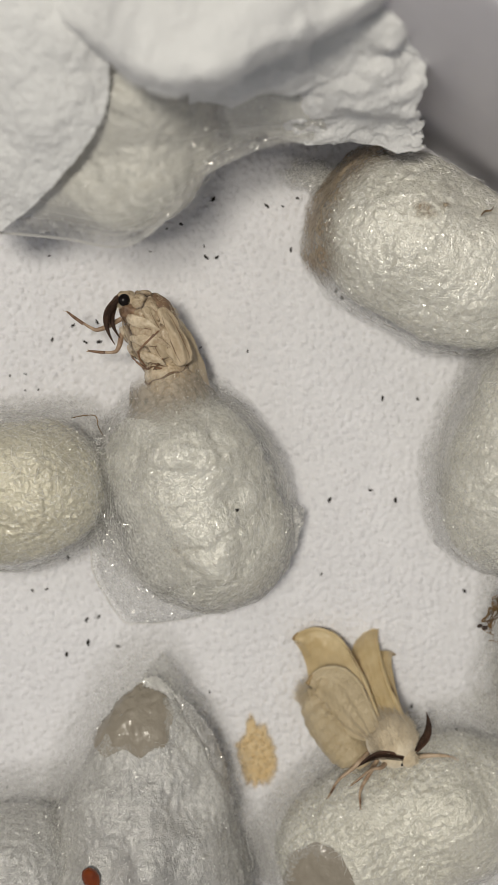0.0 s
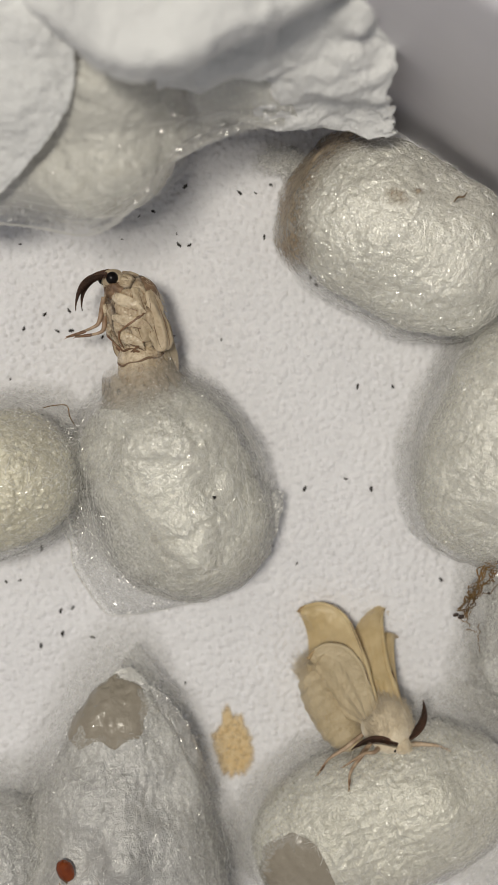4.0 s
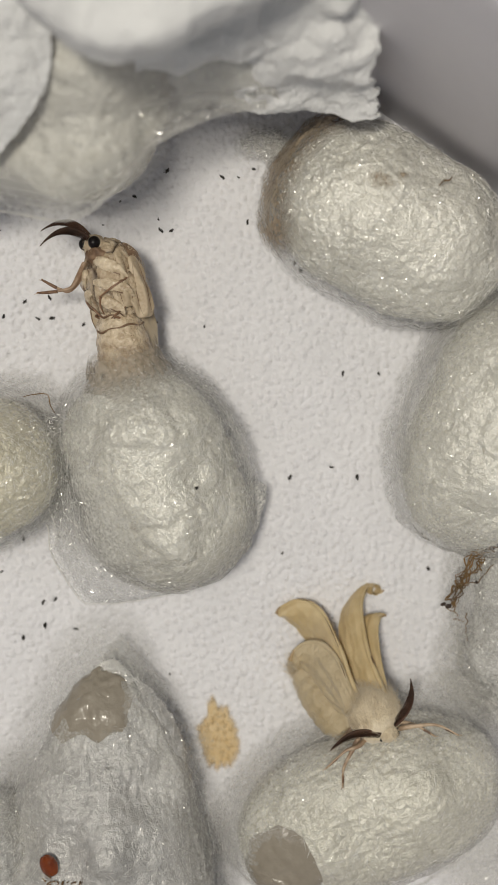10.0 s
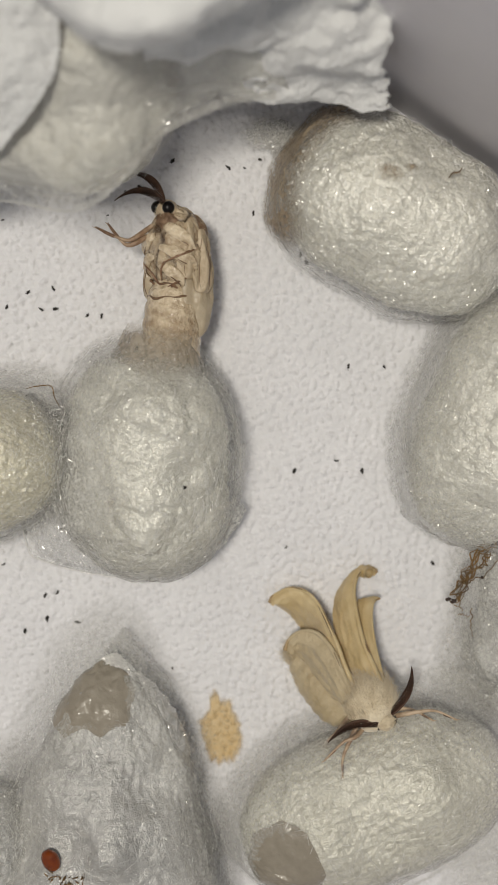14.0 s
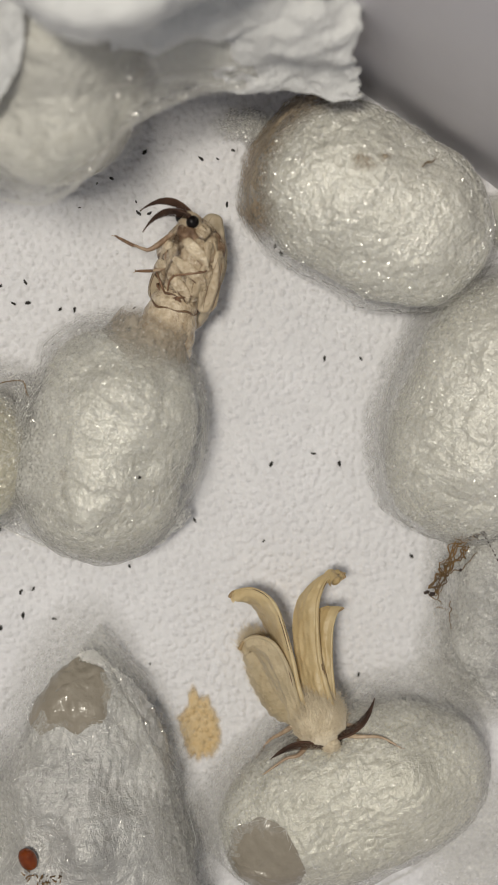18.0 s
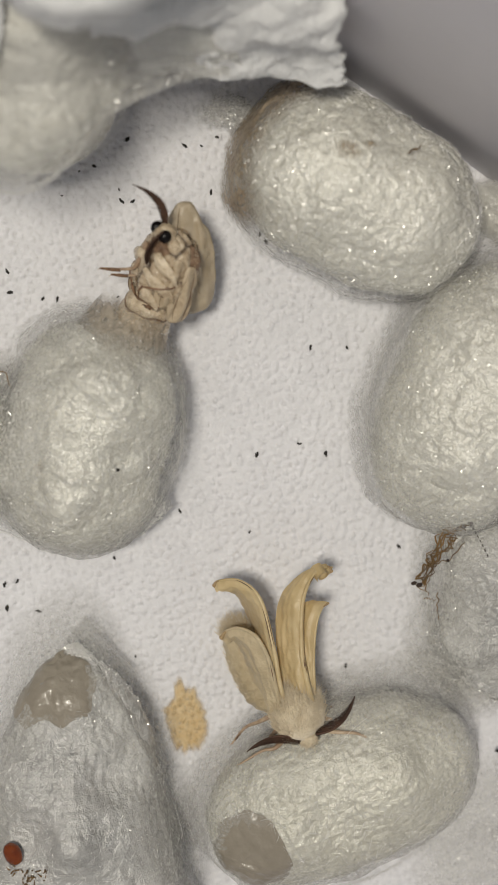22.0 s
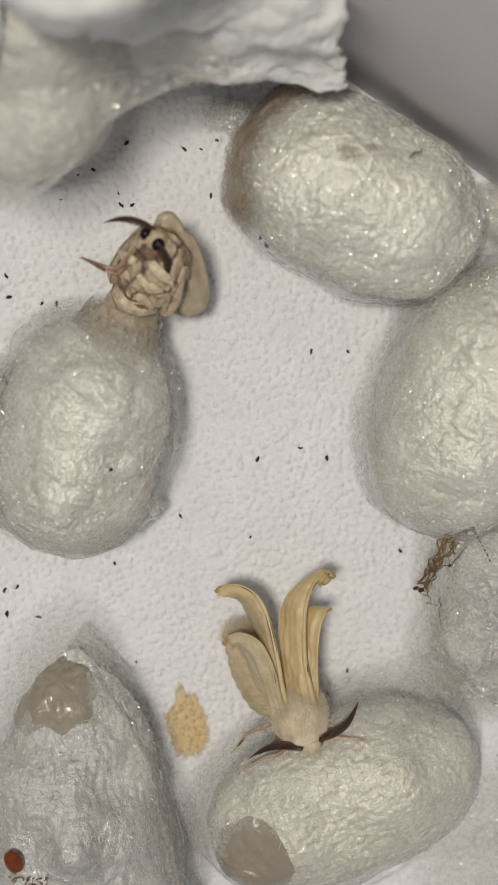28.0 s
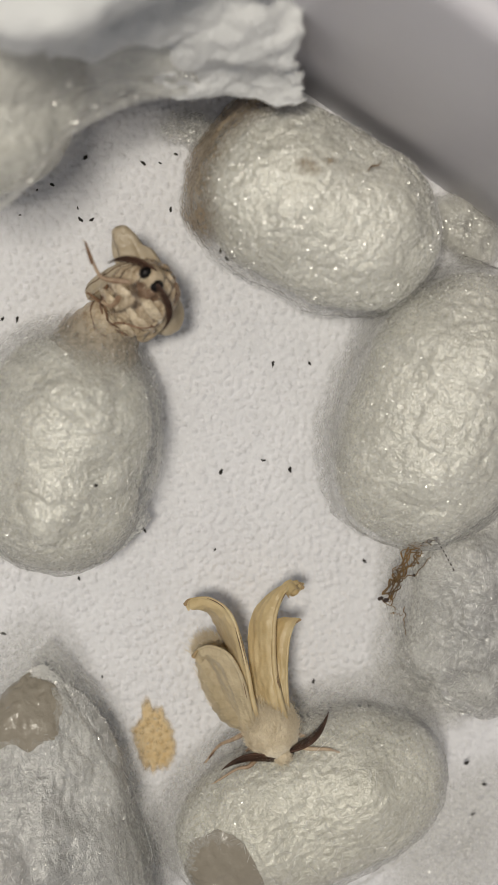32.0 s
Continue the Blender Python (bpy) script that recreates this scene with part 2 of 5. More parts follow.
SILK_GREY = mat("thin_grey_silk", (0.55, 0.54, 0.52), 0.40, (0.35, 0.345, 0.33), 0.8, 0.35, 0.8, 0.8, coat=0.9, coat_rough=0.2, bump2=0.45, bump2_size=0.2, glitter=0.13, spread=1.2, soft=0.1, facet=0.28, streak=True, metal=0.2)
SILK_YELLOW = mat("yellowish_silk", (0.70, 0.66, 0.515), 0.40, (0.49, 0.45, 0.335), 0.8, 0.35, 0.8, 0.8, coat=0.9, coat_rough=0.2, bump2=0.45, bump2_size=0.2, glitter=0.13, spread=1.2, soft=0.1, facet=0.28, streak=True, metal=0.2)
VEIL = mat("silk_floss_web", (0.78, 0.77, 0.73), 0.45, (0.64, 0.63, 0.59), 0.5, 0.5, 0.25, 0.4, coat=0.4, coat_rough=0.3, alpha=(0.4, 0.2, 0.8, 0.82), bump2=0.5, bump2_size=0.1, glitter=0.13, trans=0.12)
WEB = mat("stretched_silk_web", (0.80, 0.785, 0.72), 0.4, (0.68, 0.665, 0.605), 2.2, 0.3, 1.2, 0.5, coat=0.6, coat_rough=0.22, trans=0.25, alpha=(2.0, 0.0, 0.42, 0.93), bump2=0.35, bump2_size=0.3, glitter=0.17)
THREAD = mat("silk_thread", (0.84, 0.83, 0.80), 0.2, None, 0.3, 0.0, 0.2, 0.9, trans=0.45)
# half-metallic white for bright threads, and for slivers added as glints
FIBRE_GLINT = mat("bright_fibre_and_glint", (0.88, 0.87, 0.83), 0.32, (0.88, 0.87, 0.84), 0.3, 0.0, 0.2, 1.0, metal=0.45)
WET = mat("wet_membrane", (0.32, 0.285, 0.23), 0.3, (0.24, 0.21, 0.165), 1.6, 0.2, 0.9, 0.4, coat=0.3, coat_rough=0.1)
DAMP_FUR = mat("damp_brown_fur", (0.36, 0.24, 0.15), 0.45, (0.11, 0.06, 0.035), 0.9, 0.7, 0.4, 0.4)
NECK = mat("damp_brown_silk", (0.47, 0.41, 0.325), 0.45, (0.34, 0.29, 0.225), 0.7, 0.6, 0.4, 0.4, coat=0.2, alpha=(0.7, 0.12, 0.62, 0.88), soft=0.2)
WING = mat("cream_wing", (0.81, 0.67, 0.41), 0.34, (0.55, 0.395, 0.17), 2.4, 0.3, 0.5, 0.5, trans=0.25, sheen=0.1, bump2=0.2, bump2_size=0.12, spread=1.5)
WING_PALE = mat("pale_wing", (0.74, 0.625, 0.425), 0.36, (0.52, 0.41, 0.24), 1.6, 0.55, 0.6, 0.45, trans=0.25, sheen=0.2, bump2=0.25, bump2_size=0.15, spread=1.6)
LOBE = mat("pale_wing_lobe", (0.68, 0.565, 0.405), 0.32, (0.44, 0.335, 0.215), 1.0, 0.6, 0.5, 0.5, trans=0.12)
DAMP_WING = mat("damp_folded_wing", (0.62, 0.535, 0.405), 0.3, (0.46, 0.37, 0.25), 1.6, 0.35, 0.6, 0.5, trans=0.15, soft=0.15)
SEAM = mat("brown_crease", (0.12, 0.065, 0.035), 0.5, (0.22, 0.135, 0.075), 0.5, 0.2, 0.2)
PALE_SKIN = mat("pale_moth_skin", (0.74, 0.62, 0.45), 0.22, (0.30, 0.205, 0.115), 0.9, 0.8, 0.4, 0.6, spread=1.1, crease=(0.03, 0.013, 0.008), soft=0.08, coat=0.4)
FUR = mat("cream_fur", (0.77, 0.675, 0.51), 0.8, (0.56, 0.465, 0.32), 0.4, 0.7, 0.25, 0.2, sheen=0.4)
PALE_LEG = mat("pale_leg", (0.56, 0.43, 0.30), 0.42, (0.24, 0.145, 0.085), 1.0, 0.4, 0.25, spread=1.0)
LEG = mat("brown_leg", (0.24, 0.135, 0.075), 0.4, (0.07, 0.035, 0.02), 0.6, 0.3, 0.2, spread=0.9)
TIP = mat("browned_wing_tip", (0.46, 0.335, 0.18), 0.5, (0.30, 0.20, 0.10), 0.5, 0.3, 0.2)
DARK = mat("dark_crumb", (0.055, 0.03, 0.02), 0.55, (0.02, 0.012, 0.01), 0.3, 0.3, 0.15)
ANTENNA = mat("dark_brown_antenna", (0.10, 0.05, 0.03), 0.65, (0.03, 0.017, 0.012), 0.9, 0.3, 0.2, 0.3)
EYE = mat("black_eye", (0.006, 0.004, 0.004), 0.3, None, 0.3, 0.1, 0.05, 0.25)
FRASS = mat("black_dropping", (0.02, 0.016, 0.014), 0.6, None, 0.2, 0.6, 0.1)
STAIN = mat("dried_stain", (0.64, 0.45, 0.21), 0.7, (0.74, 0.60, 0.38), 0.8, 0.3, 0.3, alpha=(0.6, 0.10, 0.42, 0.9))
DROP = mat("orange_drop", (0.22, 0.045, 0.004), 0.1, (0.10, 0.016, 0.002), 1.2, 0.05, 0.6, 0.4, coat=0.35, coat_rough=0.05)
ROOT = mat("dry_root", (0.27, 0.155, 0.045), 0.45, (0.04, 0.022, 0.009), 0.8, 0.5, 0.15)
BROWNING = mat("browned_silk", (0.50, 0.42, 0.305), 0.5, (0.27, 0.195, 0.125), 0.4, 0.8, 0.3, 0.4, alpha=(0.5, 0.2, 0.66, 0.85))


# ---- the box and its paper floor ----
def emboss(x, y):
    """Height of the embossed paper, in millimetres."""
    p = np.stack([x, y, np.zeros_like(x)], -1)
    step = 0.88
    u, v = (x * 0.94 + y * 0.34) / step, (-x * 0.34 + y * 0.94) / step
    i, j = np.floor(u).astype(np.int64), np.floor(v).astype(np.int64)
    knob = 0.0
    for di in (-1, 0, 1):
        for dj in (-1, 0, 1):
            a, b = i + di + 1000, j + dj + 1000
            cu, cv = i + di + 0.5 + 0.42 * rnd(a, b, 0 * a, 31), j + dj + 0.5 + 0.42 * rnd(a, b, 0 * a, 32)
            knob = np.maximum(knob, (1 + 0.55 * rnd(a, b, 0 * a, 33)) * np.exp(-((u - cu) ** 2 + (v - cv) ** 2) / 0.07))
    return 0.34 * knob - 0.10 + 0.09 * fractal(p, 0.7, 2, 14) + 0.12 * noise3(p, 3.5, 13) + 0.35 * noise3(p, 16.0, 15)


def paper_floor():
    xs, ys = np.arange(-66, 72, 0.2), np.arange(-84, 70, 0.2)
    x, y = np.meshgrid(xs, ys, indexing="ij")
    g = np.stack([x, y, emboss(x, y) - 0.1], -1)
    ob = part("ground", sheet_mesh("ground", g), PAPER)
    tagged(ob, "white embossed paper towel lining the box floor", "paper towel", kind="structure")


WALL_TURN = math.degrees(math.atan2(-0.57, 0.82))


def box_wall(name, length, height, m, lean=2.0):
    """A thin plastic wall with a rolled rim, foot at its origin, face towards -y."""
    n = 40
    prof = [(0, 0), (lean * 0.5, height * 0.5), (lean, height - 2.5), (lean + 0.4, height - 0.8), (lean + 1.6, height), (lean + 2.8, height - 0.6),
            (lean + 3.0, height - 2.5), (lean + 1.8, height - 3.0), (lean * 0.5 + 1.8, height * 0.5), (1.8, 0)]
    prof = np.asarray(prof)
    xs = np.linspace(-length / 2, length / 2, n)
    g = np.zeros((n, len(prof), 3))
    g[..., 0] = xs[:, None]
    g[..., 1], g[..., 2] = prof[:, 0] + 0.15 * np.sin(xs / 17)[:, None], prof[:, 1]
    return tagged(part(name, sheet_mesh(name, g), PLASTIC, None, "", m), "plain grey-white plastic box wall", "box wall", kind="structure")


def build_box():
    c, s = math.cos(math.radians(WALL_TURN)), math.sin(math.radians(WALL_TURN))

    def place(u, v, turn):
        return at(u * c - v * s, u * s + v * c, -1.5, 0, 0, WALL_TURN + turn)

    box_wall("wall_north", 196, 62, place(0, 41.6, 0))
    box_wall("wall_south", 196, 62, place(0, -98, 180))
    box_wall("wall_east", 136, 62, place(98, -28, -90))
    box_wall("wall_west", 136, 62, place(-98, -28, 90))
    g = np.stack(np.meshgrid(np.linspace(-98, 98, 9), np.linspace(-98, 43, 9), indexing="ij") + [np.full((9, 9), -1.0)], -1)
    floor = tagged(part("floor", sheet_mesh("floor", g, 1.5), PLASTIC, None, "", at(0, 0, -0.6, 0, 0, WALL_TURN)), "grey-white plastic box floor", "box floor", kind="structure")
    g = np.stack(np.meshgrid(np.linspace(-900, 900, 9), np.linspace(-900, 900, 9), indexing="ij") + [np.full((9, 9), -3.2)], -1)
    tagged(part("table", sheet_mesh("table", g, 20.0), TABLE), "plain white table top under the box", "table", kind="structure")


# ---- cocoons ----
def shell_at(th, ph, a, b, c, seed, taper=0.0, waist=0.06, wrinkle=0.14, lumps=0.55, crease=0.0, off=0.0):
    """Points of an uneven egg along x: half-length a, half-width b, half-height c; th runs round it, ph along it."""
    k = np.cos(ph)
    r = np.sin(ph) ** 0.86 * (1 - waist * np.exp(-((k / 0.35) ** 2))) * (1 - taper * k)
    p = np.stack([a * k, b * r * np.cos(th), c * r * np.sin(th)], -1)
    n = np.stack([k / a, r * np.cos(th) / b, r * np.sin(th) / c], -1)
    n /= np.linalg.norm(n, axis=-1, keepdims=True)
    big = lumps * fractal(p, 7.0, 2, seed)
    q = p + 0.6 * np.stack([noise3(p, 1.5, seed + 5), noise3(p, 1.5, seed + 6), noise3(p, 1.5, seed + 7)], -1)
    small = -np.abs(fractal(q * [0.8, 1.25, 1.25], 1.0, 2, seed + 20)) * 1.5 + 0.6 * noise3(q, 2.2, seed + 25) + 0.5
    if crease:
        c1 = noise3(p * [1.0, 0.7, 0.7], 7.5, seed + 31) + 0.25 * noise3(p, 2.5, seed + 32)
        big = big - crease * np.exp(-((c1 - 0.05) / 0.09) ** 2) + 0.6 * crease * np.exp(-((c1 - 0.3) / 0.16) ** 2)
    return p + n * (big + wrinkle * small + off)[..., None]


def cocoon_points(a, b, c, seed, taper, waist, wrinkle, nu=250, nv=250, lumps=0.55, crease=0.0):
    th, ph = np.meshgrid(np.linspace(0, 2 * np.pi, nu, endpoint=False), np.linspace(0.02, np.pi - 0.02, nv), indexing="ij")
    return shell_at(th, ph, a, b, c, seed, taper, waist, wrinkle, lumps, crease)


def shell_patch(name, shell, th0, k0, rx, ry, seed, ragged=0.2, dome=0.15, nu=64, nv=16):
    """An irregular disc that lies on a shell at the turn th0 (degrees) and the share k0 of its half-length; rx, ry in mm."""
    a, b, c = shell["a"], shell["b"], shell["c"]
    t, s = np.meshgrid(np.linspace(0, 2 * np.pi, nu, endpoint=False), np.linspace(0, 1, nv), indexing="ij")
    ring = np.stack([np.cos(t), np.sin(t), 0 * t + seed], -1)
    r = s * (1 + ragged * fractal(ring, 0.6, 3, seed))
    ph0 = math.acos(k0)
    near = max(0.3, math.sin(ph0))
    ph = np.clip(ph0 - rx * r * np.cos(t) / (a * near), 0.02, np.pi - 0.02)
    th = math.radians(th0) - ry * r * np.sin(t) / (0.5 * (b + c) * near)
    g = shell_at(th, ph, off=0.0, **shell)
    up = shell_at(th, ph, off=1.0, **shell) - g
    return sheet_mesh(name, g + up * (0.05 + dome * (1 - s**3))[..., None], 0, True)


def density(me, values):
    att = me.attributes.new("floss", "FLOAT", "POINT")
    att.data.foreach_set("value", np.asarray(values, np.float32).ravel())
    return me


def floss_lines(a, b, c, n, seed, spread=2.2, long=1.0, taper=0.0, bare=None):
    """Loose threads that hug an egg and stray off it, most of them on its flanks."""
    rng = np.random.default_rng(seed)
    out = []
    for k in range(n):
        d = rng.normal(size=3)
        top = k % 3 == 0
        d[2] = abs(d[2]) if top else d[2] * 0.45 + 0.1
        d /= np.linalg.norm(d)
        t = np.cross(d, rng.normal(size=3))
        t /= np.linalg.norm(t)
        span = (rng.uniform(0.03, 0.12) if top else rng.uniform(0.06, 0.32) if k % 7 else rng.uniform(0.3, 0.6)) * long
        off = 0.12 + 0.25 * rng.random() if top else 0.15 + rng.uniform(0.2, spread) * rng.random() ** 2
        s = np.linspace(-span, span, 5 if top else 7)[:, None]
        wig = rng.normal(size=(3, 3)) * 0.03
        way = d + t * s + np.sin(s * [5, 9, 13]) @ wig
        way /= np.linalg.norm(way, axis=1, keepdims=True)
        r = np.array([a, b, c])
        bulge = 1.0 + 0.06 * (1 - way[:, :1] ** 2)
        thin = np.hstack([np.ones_like(s), *[1 - taper * way[:, :1]] * 2])
        p = way * r * thin * bulge + way * (off + 0.25 * rng.random() * (s / span) ** 2)
        along = p[:, 0] / a
        if not (bare and p[:, 2].max() > 0 and along.max() > bare[0] and along.min() < bare[1]):
            out.append(p)
    return out


def flecks(points, normals, n, seed, size=0.3, tilt=0.36):
    """Bright slivers standing for glints, strewn over a surface, each turned its own way."""
    rng = np.random.default_rng(seed)
    pts, nrm = points.reshape(-1, 3), normals.reshape(-1, 3)
    k = rng.choice(len(pts), n)
    p, m = pts[k] + nrm[k] * 0.05, 0.35 * nrm[k] + [0, 0, 1] + tilt * rng.normal(size=(n, 3))
    m /= np.linalg.norm(m, axis=1, keepdims=True)
    a = np.cross(m, rng.normal(size=(n, 3)))
    a /= np.linalg.norm(a, axis=1, keepdims=True)
    b = np.cross(m, a)
    la, lb = (size * rng.uniform(0.3, 1.0, n) ** 1.5 * 0.5)[:, None], (rng.uniform(0.012, 0.034, n))[:, None]
    v = np.stack([p - a * la - b * lb, p + a * la - b * lb, p + a * la + b * lb, p - a * la + b * lb], 1)
    return raw("silk_glint", v, np.arange(4 * n).reshape(n, 4), False)


def normals_of(g):
    n = np.cross(np.gradient(g, axis=1), np.gradient(g, axis=0))
    return n / (np.linalg.norm(n, axis=-1, keepdims=True) + 1e-9)


def veil_mesh(shell, z0, seed, flare=1.3, start=0.9, uneven=0.10, nu=170, nv=52, arc=None, thick=1.0, away=0.75, leave=0.05):
    """A skirt of loose silk that leaves a shell's flank and spreads onto the paper; arc: the stretch of its turn in degrees."""
    lo, hi = arc or (0, 360)
    th, s = np.meshgrid(np.radians(np.linspace(lo, hi, nu, endpoint=bool(arc))), np.linspace(0, 1, nv), indexing="ij")
    ring = np.stack([np.cos(th), np.sin(th), np.full_like(th, seed)], -1)
    fl = flare + uneven * fractal(ring, 0.7, 3, seed)
    f1, cut = math.asin(start), 0.6
    fi = f1 + (leave - f1) * np.clip(s / cut, 0, 1)
    k = np.clip(np.cos(th) * np.cos(fi), -0.9995, 0.9995)
    smooth = dict(shell, wrinkle=0.05)
    p = shell_at(np.arctan2(np.sin(fi), np.sin(th) * np.cos(fi)), np.arccos(k), off=0.0, **smooth)
    o = p / np.linalg.norm(p, axis=-1, keepdims=True)
    p = p + o * (0.12 + away * np.clip(s / cut, 0, 1) ** 1.2)[..., None]
    q = np.clip((s - cut) / (1 - cut), 0, 1)
    spread = 1 + (fl - 1.0) * q**1.15
    p[..., 0] *= spread
    p[..., 1] *= spread
    foot = -(z0 - 0.25)
    p[..., 2] = np.maximum(p[..., 2] * (1 - q) ** 1.2 + foot * (1 - (1 - q) ** 1.6), foot)
    p += 0.25 * np.stack([fractal(p, 2.0, 3, seed + 3), fractal(p, 2.0, 3, seed + 4), 0.6 * fractal(p, 2.0, 3, seed + 5)], -1) * np.clip(s * 2, 0, 1)[..., None]
    me = sheet_mesh("floss_skirt", p, 0, not arc)
    d = np.clip(s / cut, 0, 1) ** 1.1 * np.clip(1.25 * (1 - q), 0, 1) ** 0.8 * thick
    if arc:
        e = (th - th.min()) / (th.max() - th.min())
        d = d * np.clip(np.minimum(e, 1 - e) * 6, 0, 1)
    return density(me, d)


def cocoon(label, x, y, z, turn, a, b, c, seed, material=None, tilt=0.0, taper=0.0, threads=160, flare=1.28, spread=2.2, wrinkle=0.19, waist=0.06, lumps=0.55, skirt=1.0, bits=7000, crease=0.0, arc=None, leave=0.05, start=0.9, longs=70, bare=None):
    """A silk cocoon: shell, skirt of floss and stray threads. Returns it and its shell's shape."""
    ob = thing("cocoon", label, "cocoon", at(x, y, z, 0, tilt, turn), "cocoons in the box")
    g = cocoon_points(a, b, c, seed, taper, waist, wrinkle, lumps=lumps, crease=crease)
    part("shell", sheet_mesh("shell", g, 0, True), material or SILK, ob)
    shape = dict(a=a, b=b, c=c, seed=seed, taper=taper, waist=waist, wrinkle=wrinkle, lumps=lumps, crease=crease)
    up = g[..., 2] > -0.3 * c
    out = normals_of(g)
    out *= np.sign((out * g).sum(-1, keepdims=True))
    tagged(part("silk_glint", flecks(g[up], out[up], bits, seed + 80), FIBRE_GLINT, ob, "bright slivers added as glints of the silk"), kind="stuff")
    if skirt:
        part("floss_skirt", veil_mesh(shape, z, seed + 40, flare, start, thick=skirt, arc=arc, leave=leave), VEIL, ob, "loose translucent silk floss")
    rng = np.random.default_rng(seed + 90)
    pts, nrm = g[up], out[up]
    lines = []
    for k in rng.choice(len(pts), 1300):
        if nrm[k, 2] < 0.1:
            continue
        way = np.cross(nrm[k], rng.normal(size=3))
        way *= rng.uniform(0.2, 1.0) / (np.linalg.norm(way) + 1e-9)
        s = np.linspace(-1, 1, 5)[:, None]
        lines.append(pts[k] + nrm[k] * (0.16 - 0.05 * s**2) + way * s + 0.12 * rng.normal(size=3) * s**2)
    tagged(part("bright_floss", strands("bright_floss", lines, 0.03), FIBRE_GLINT, ob, "short bright silk strands"), kind="stuff")
    tagged(part("long_thread", strands("long_thread", floss_lines(a, b, c, longs, seed + 70, 0.3, 0.6, taper, bare), 0.024), FIBRE_GLINT, ob, "long bright silk threads"), kind="stuff")
    tagged(part("loose_floss", strands("loose_floss", floss_lines(a, b, c, threads * 6, seed + 60, spread, 1.0, taper, bare), 0.011), THREAD, ob, "fine stray silk threads"), kind="stuff")
    return ob, shape


def lumpy_patch(name, x, y, rx, ry, turn, height, seed, ragged=0.22, nu=48, nv=10, dome=0.25):
    """A small irregular disc laid over a surface; height(x, y) gives the support."""
    th, s = np.meshgrid(np.linspace(0, 2 * np.pi, nu, endpoint=False), np.linspace(0, 1, nv), indexing="ij")
    ring = np.stack([np.cos(th), np.sin(th), 0 * th + seed], -1)
    r = s * (1 + ragged * fractal(ring, 0.55, 3, seed))
    u, v = rx * r * np.cos(th), ry * r * np.sin(th)
    ct, st = math.cos(math.radians(turn)), math.sin(math.radians(turn))
    px, py = x + u * ct - v * st, y + u * st + v * ct
    return sheet_mesh(name, np.stack([px, py, height(px, py) + dome * (1 - s**4)], -1), 0, True)


# ---- moths ----
MOTH_PARTS = {}


def fur(name, size, n, length, seed, top=True, back=-0.7):
    rng = np.random.default_rng(seed)
    lines = []
    for _ in range(n):
        d = rng.normal(size=3)
        if top:
            d[2] = abs(d[2])
        d /= np.linalg.norm(d)
        p = d * np.asarray(size) * 0.97
        way = d * 0.45 + np.array([0, back, 0]) + rng.normal(size=3) * 0.25
        s = np.linspace(0, 1, 4)[:, None] * length * rng.uniform(0.6, 1.2)
        lines.append(p + way * s + d * (-0.25 * s**2))
    return strands(name, lines, 0.016)


def antenna_mesh(length=6.5, bend=1.0, tooth=0.85):
    """A comb antenna: a rod bowed to +y with dense teeth on its inner side, root at its origin, out along +x."""
    n = 84
    s = np.linspace(0, 1, n)
    rod = np.stack([length * s, bend * (1.1 * np.sin(np.pi * s**0.9) - 0.95 * s**4), 0.35 * np.sin(s * np.pi)], -1)
    data = [tube_data(rod, 0.13 * (1 - 0.75 * s) + 0.03, 6)]
    for i in range(1, n - 2):
        for k in (0.0,):
            p = rod[i] + (rod[i + 1] - rod[i]) * k
            ln = tooth * math.sin(math.pi * min(1, 0.16 + s[i] * 0.86)) ** 0.7
            for up in (-0.35, 0.25):
                tip = p + np.array([0.45, -bend / abs(bend), up]) * ln
                data.append(tube_data(np.linspace(p, tip, 3), np.array([0.045, 0.042, 0.024]), 3))
    return raw("antenna", *join_data(data))


def leg_mesh(points, r=0.22, claw=True):
    pts = np.asarray(points, float)
    rr = [r * 1.1, r * 1.35, r, r * 0.8, r * 0.6, r * 0.5]
    data = [tube_data(spline(pts, 22), np.interp(np.linspace(0, 1, 22), np.linspace(0, 1, 6), rr), 7)]
    if claw:
        e = pts[-1]
        d = (pts[-1] - pts[-2]) / np.linalg.norm(pts[-1] - pts[-2])
        for sx in (-0.2, 0.2):
            data.append(tube_data(np.linspace(e, e + d * 0.35 + [sx, 0, 0.1], 3), np.array([0.07, 0.05, 0.02]), 4))
    return raw("leg", *join_data(data))


def ribbon_wing(costa, trail, seed, bow=0.5, nu=70, nv=40, veins=0.02):
    """A wing between its leading edge and its trailing edge, each a smooth line; returns the mesh and its points."""
    a, b = spline(costa, nu), spline(trail, nu)
    v = np.linspace(0, 1, nv)[None, :, None]
    g = a[:, None] * (1 - v) + b[:, None] * v
    n = np.cross(np.gradient(g, axis=0), np.gradient(g, axis=1))
    n /= np.linalg.norm(n, axis=-1, keepdims=True) + 1e-9
    n *= np.where(n[..., 2:] < 0, -1, 1)
    u = np.linspace(0, 1, nu)[:, None]
    w = v[..., 0]
    rise = bow * np.sin(np.pi * w**0.6) + veins * np.cos(w * 26 + 3 * u) + 0.24 * fractal(g * [1.6, 0.6, 1.0], 2.4, 3, seed) + 0.06 * fractal(g, 0.8, 2, seed + 3)
    return sheet_mesh("wing", g + n * rise[..., None], 0.08), a


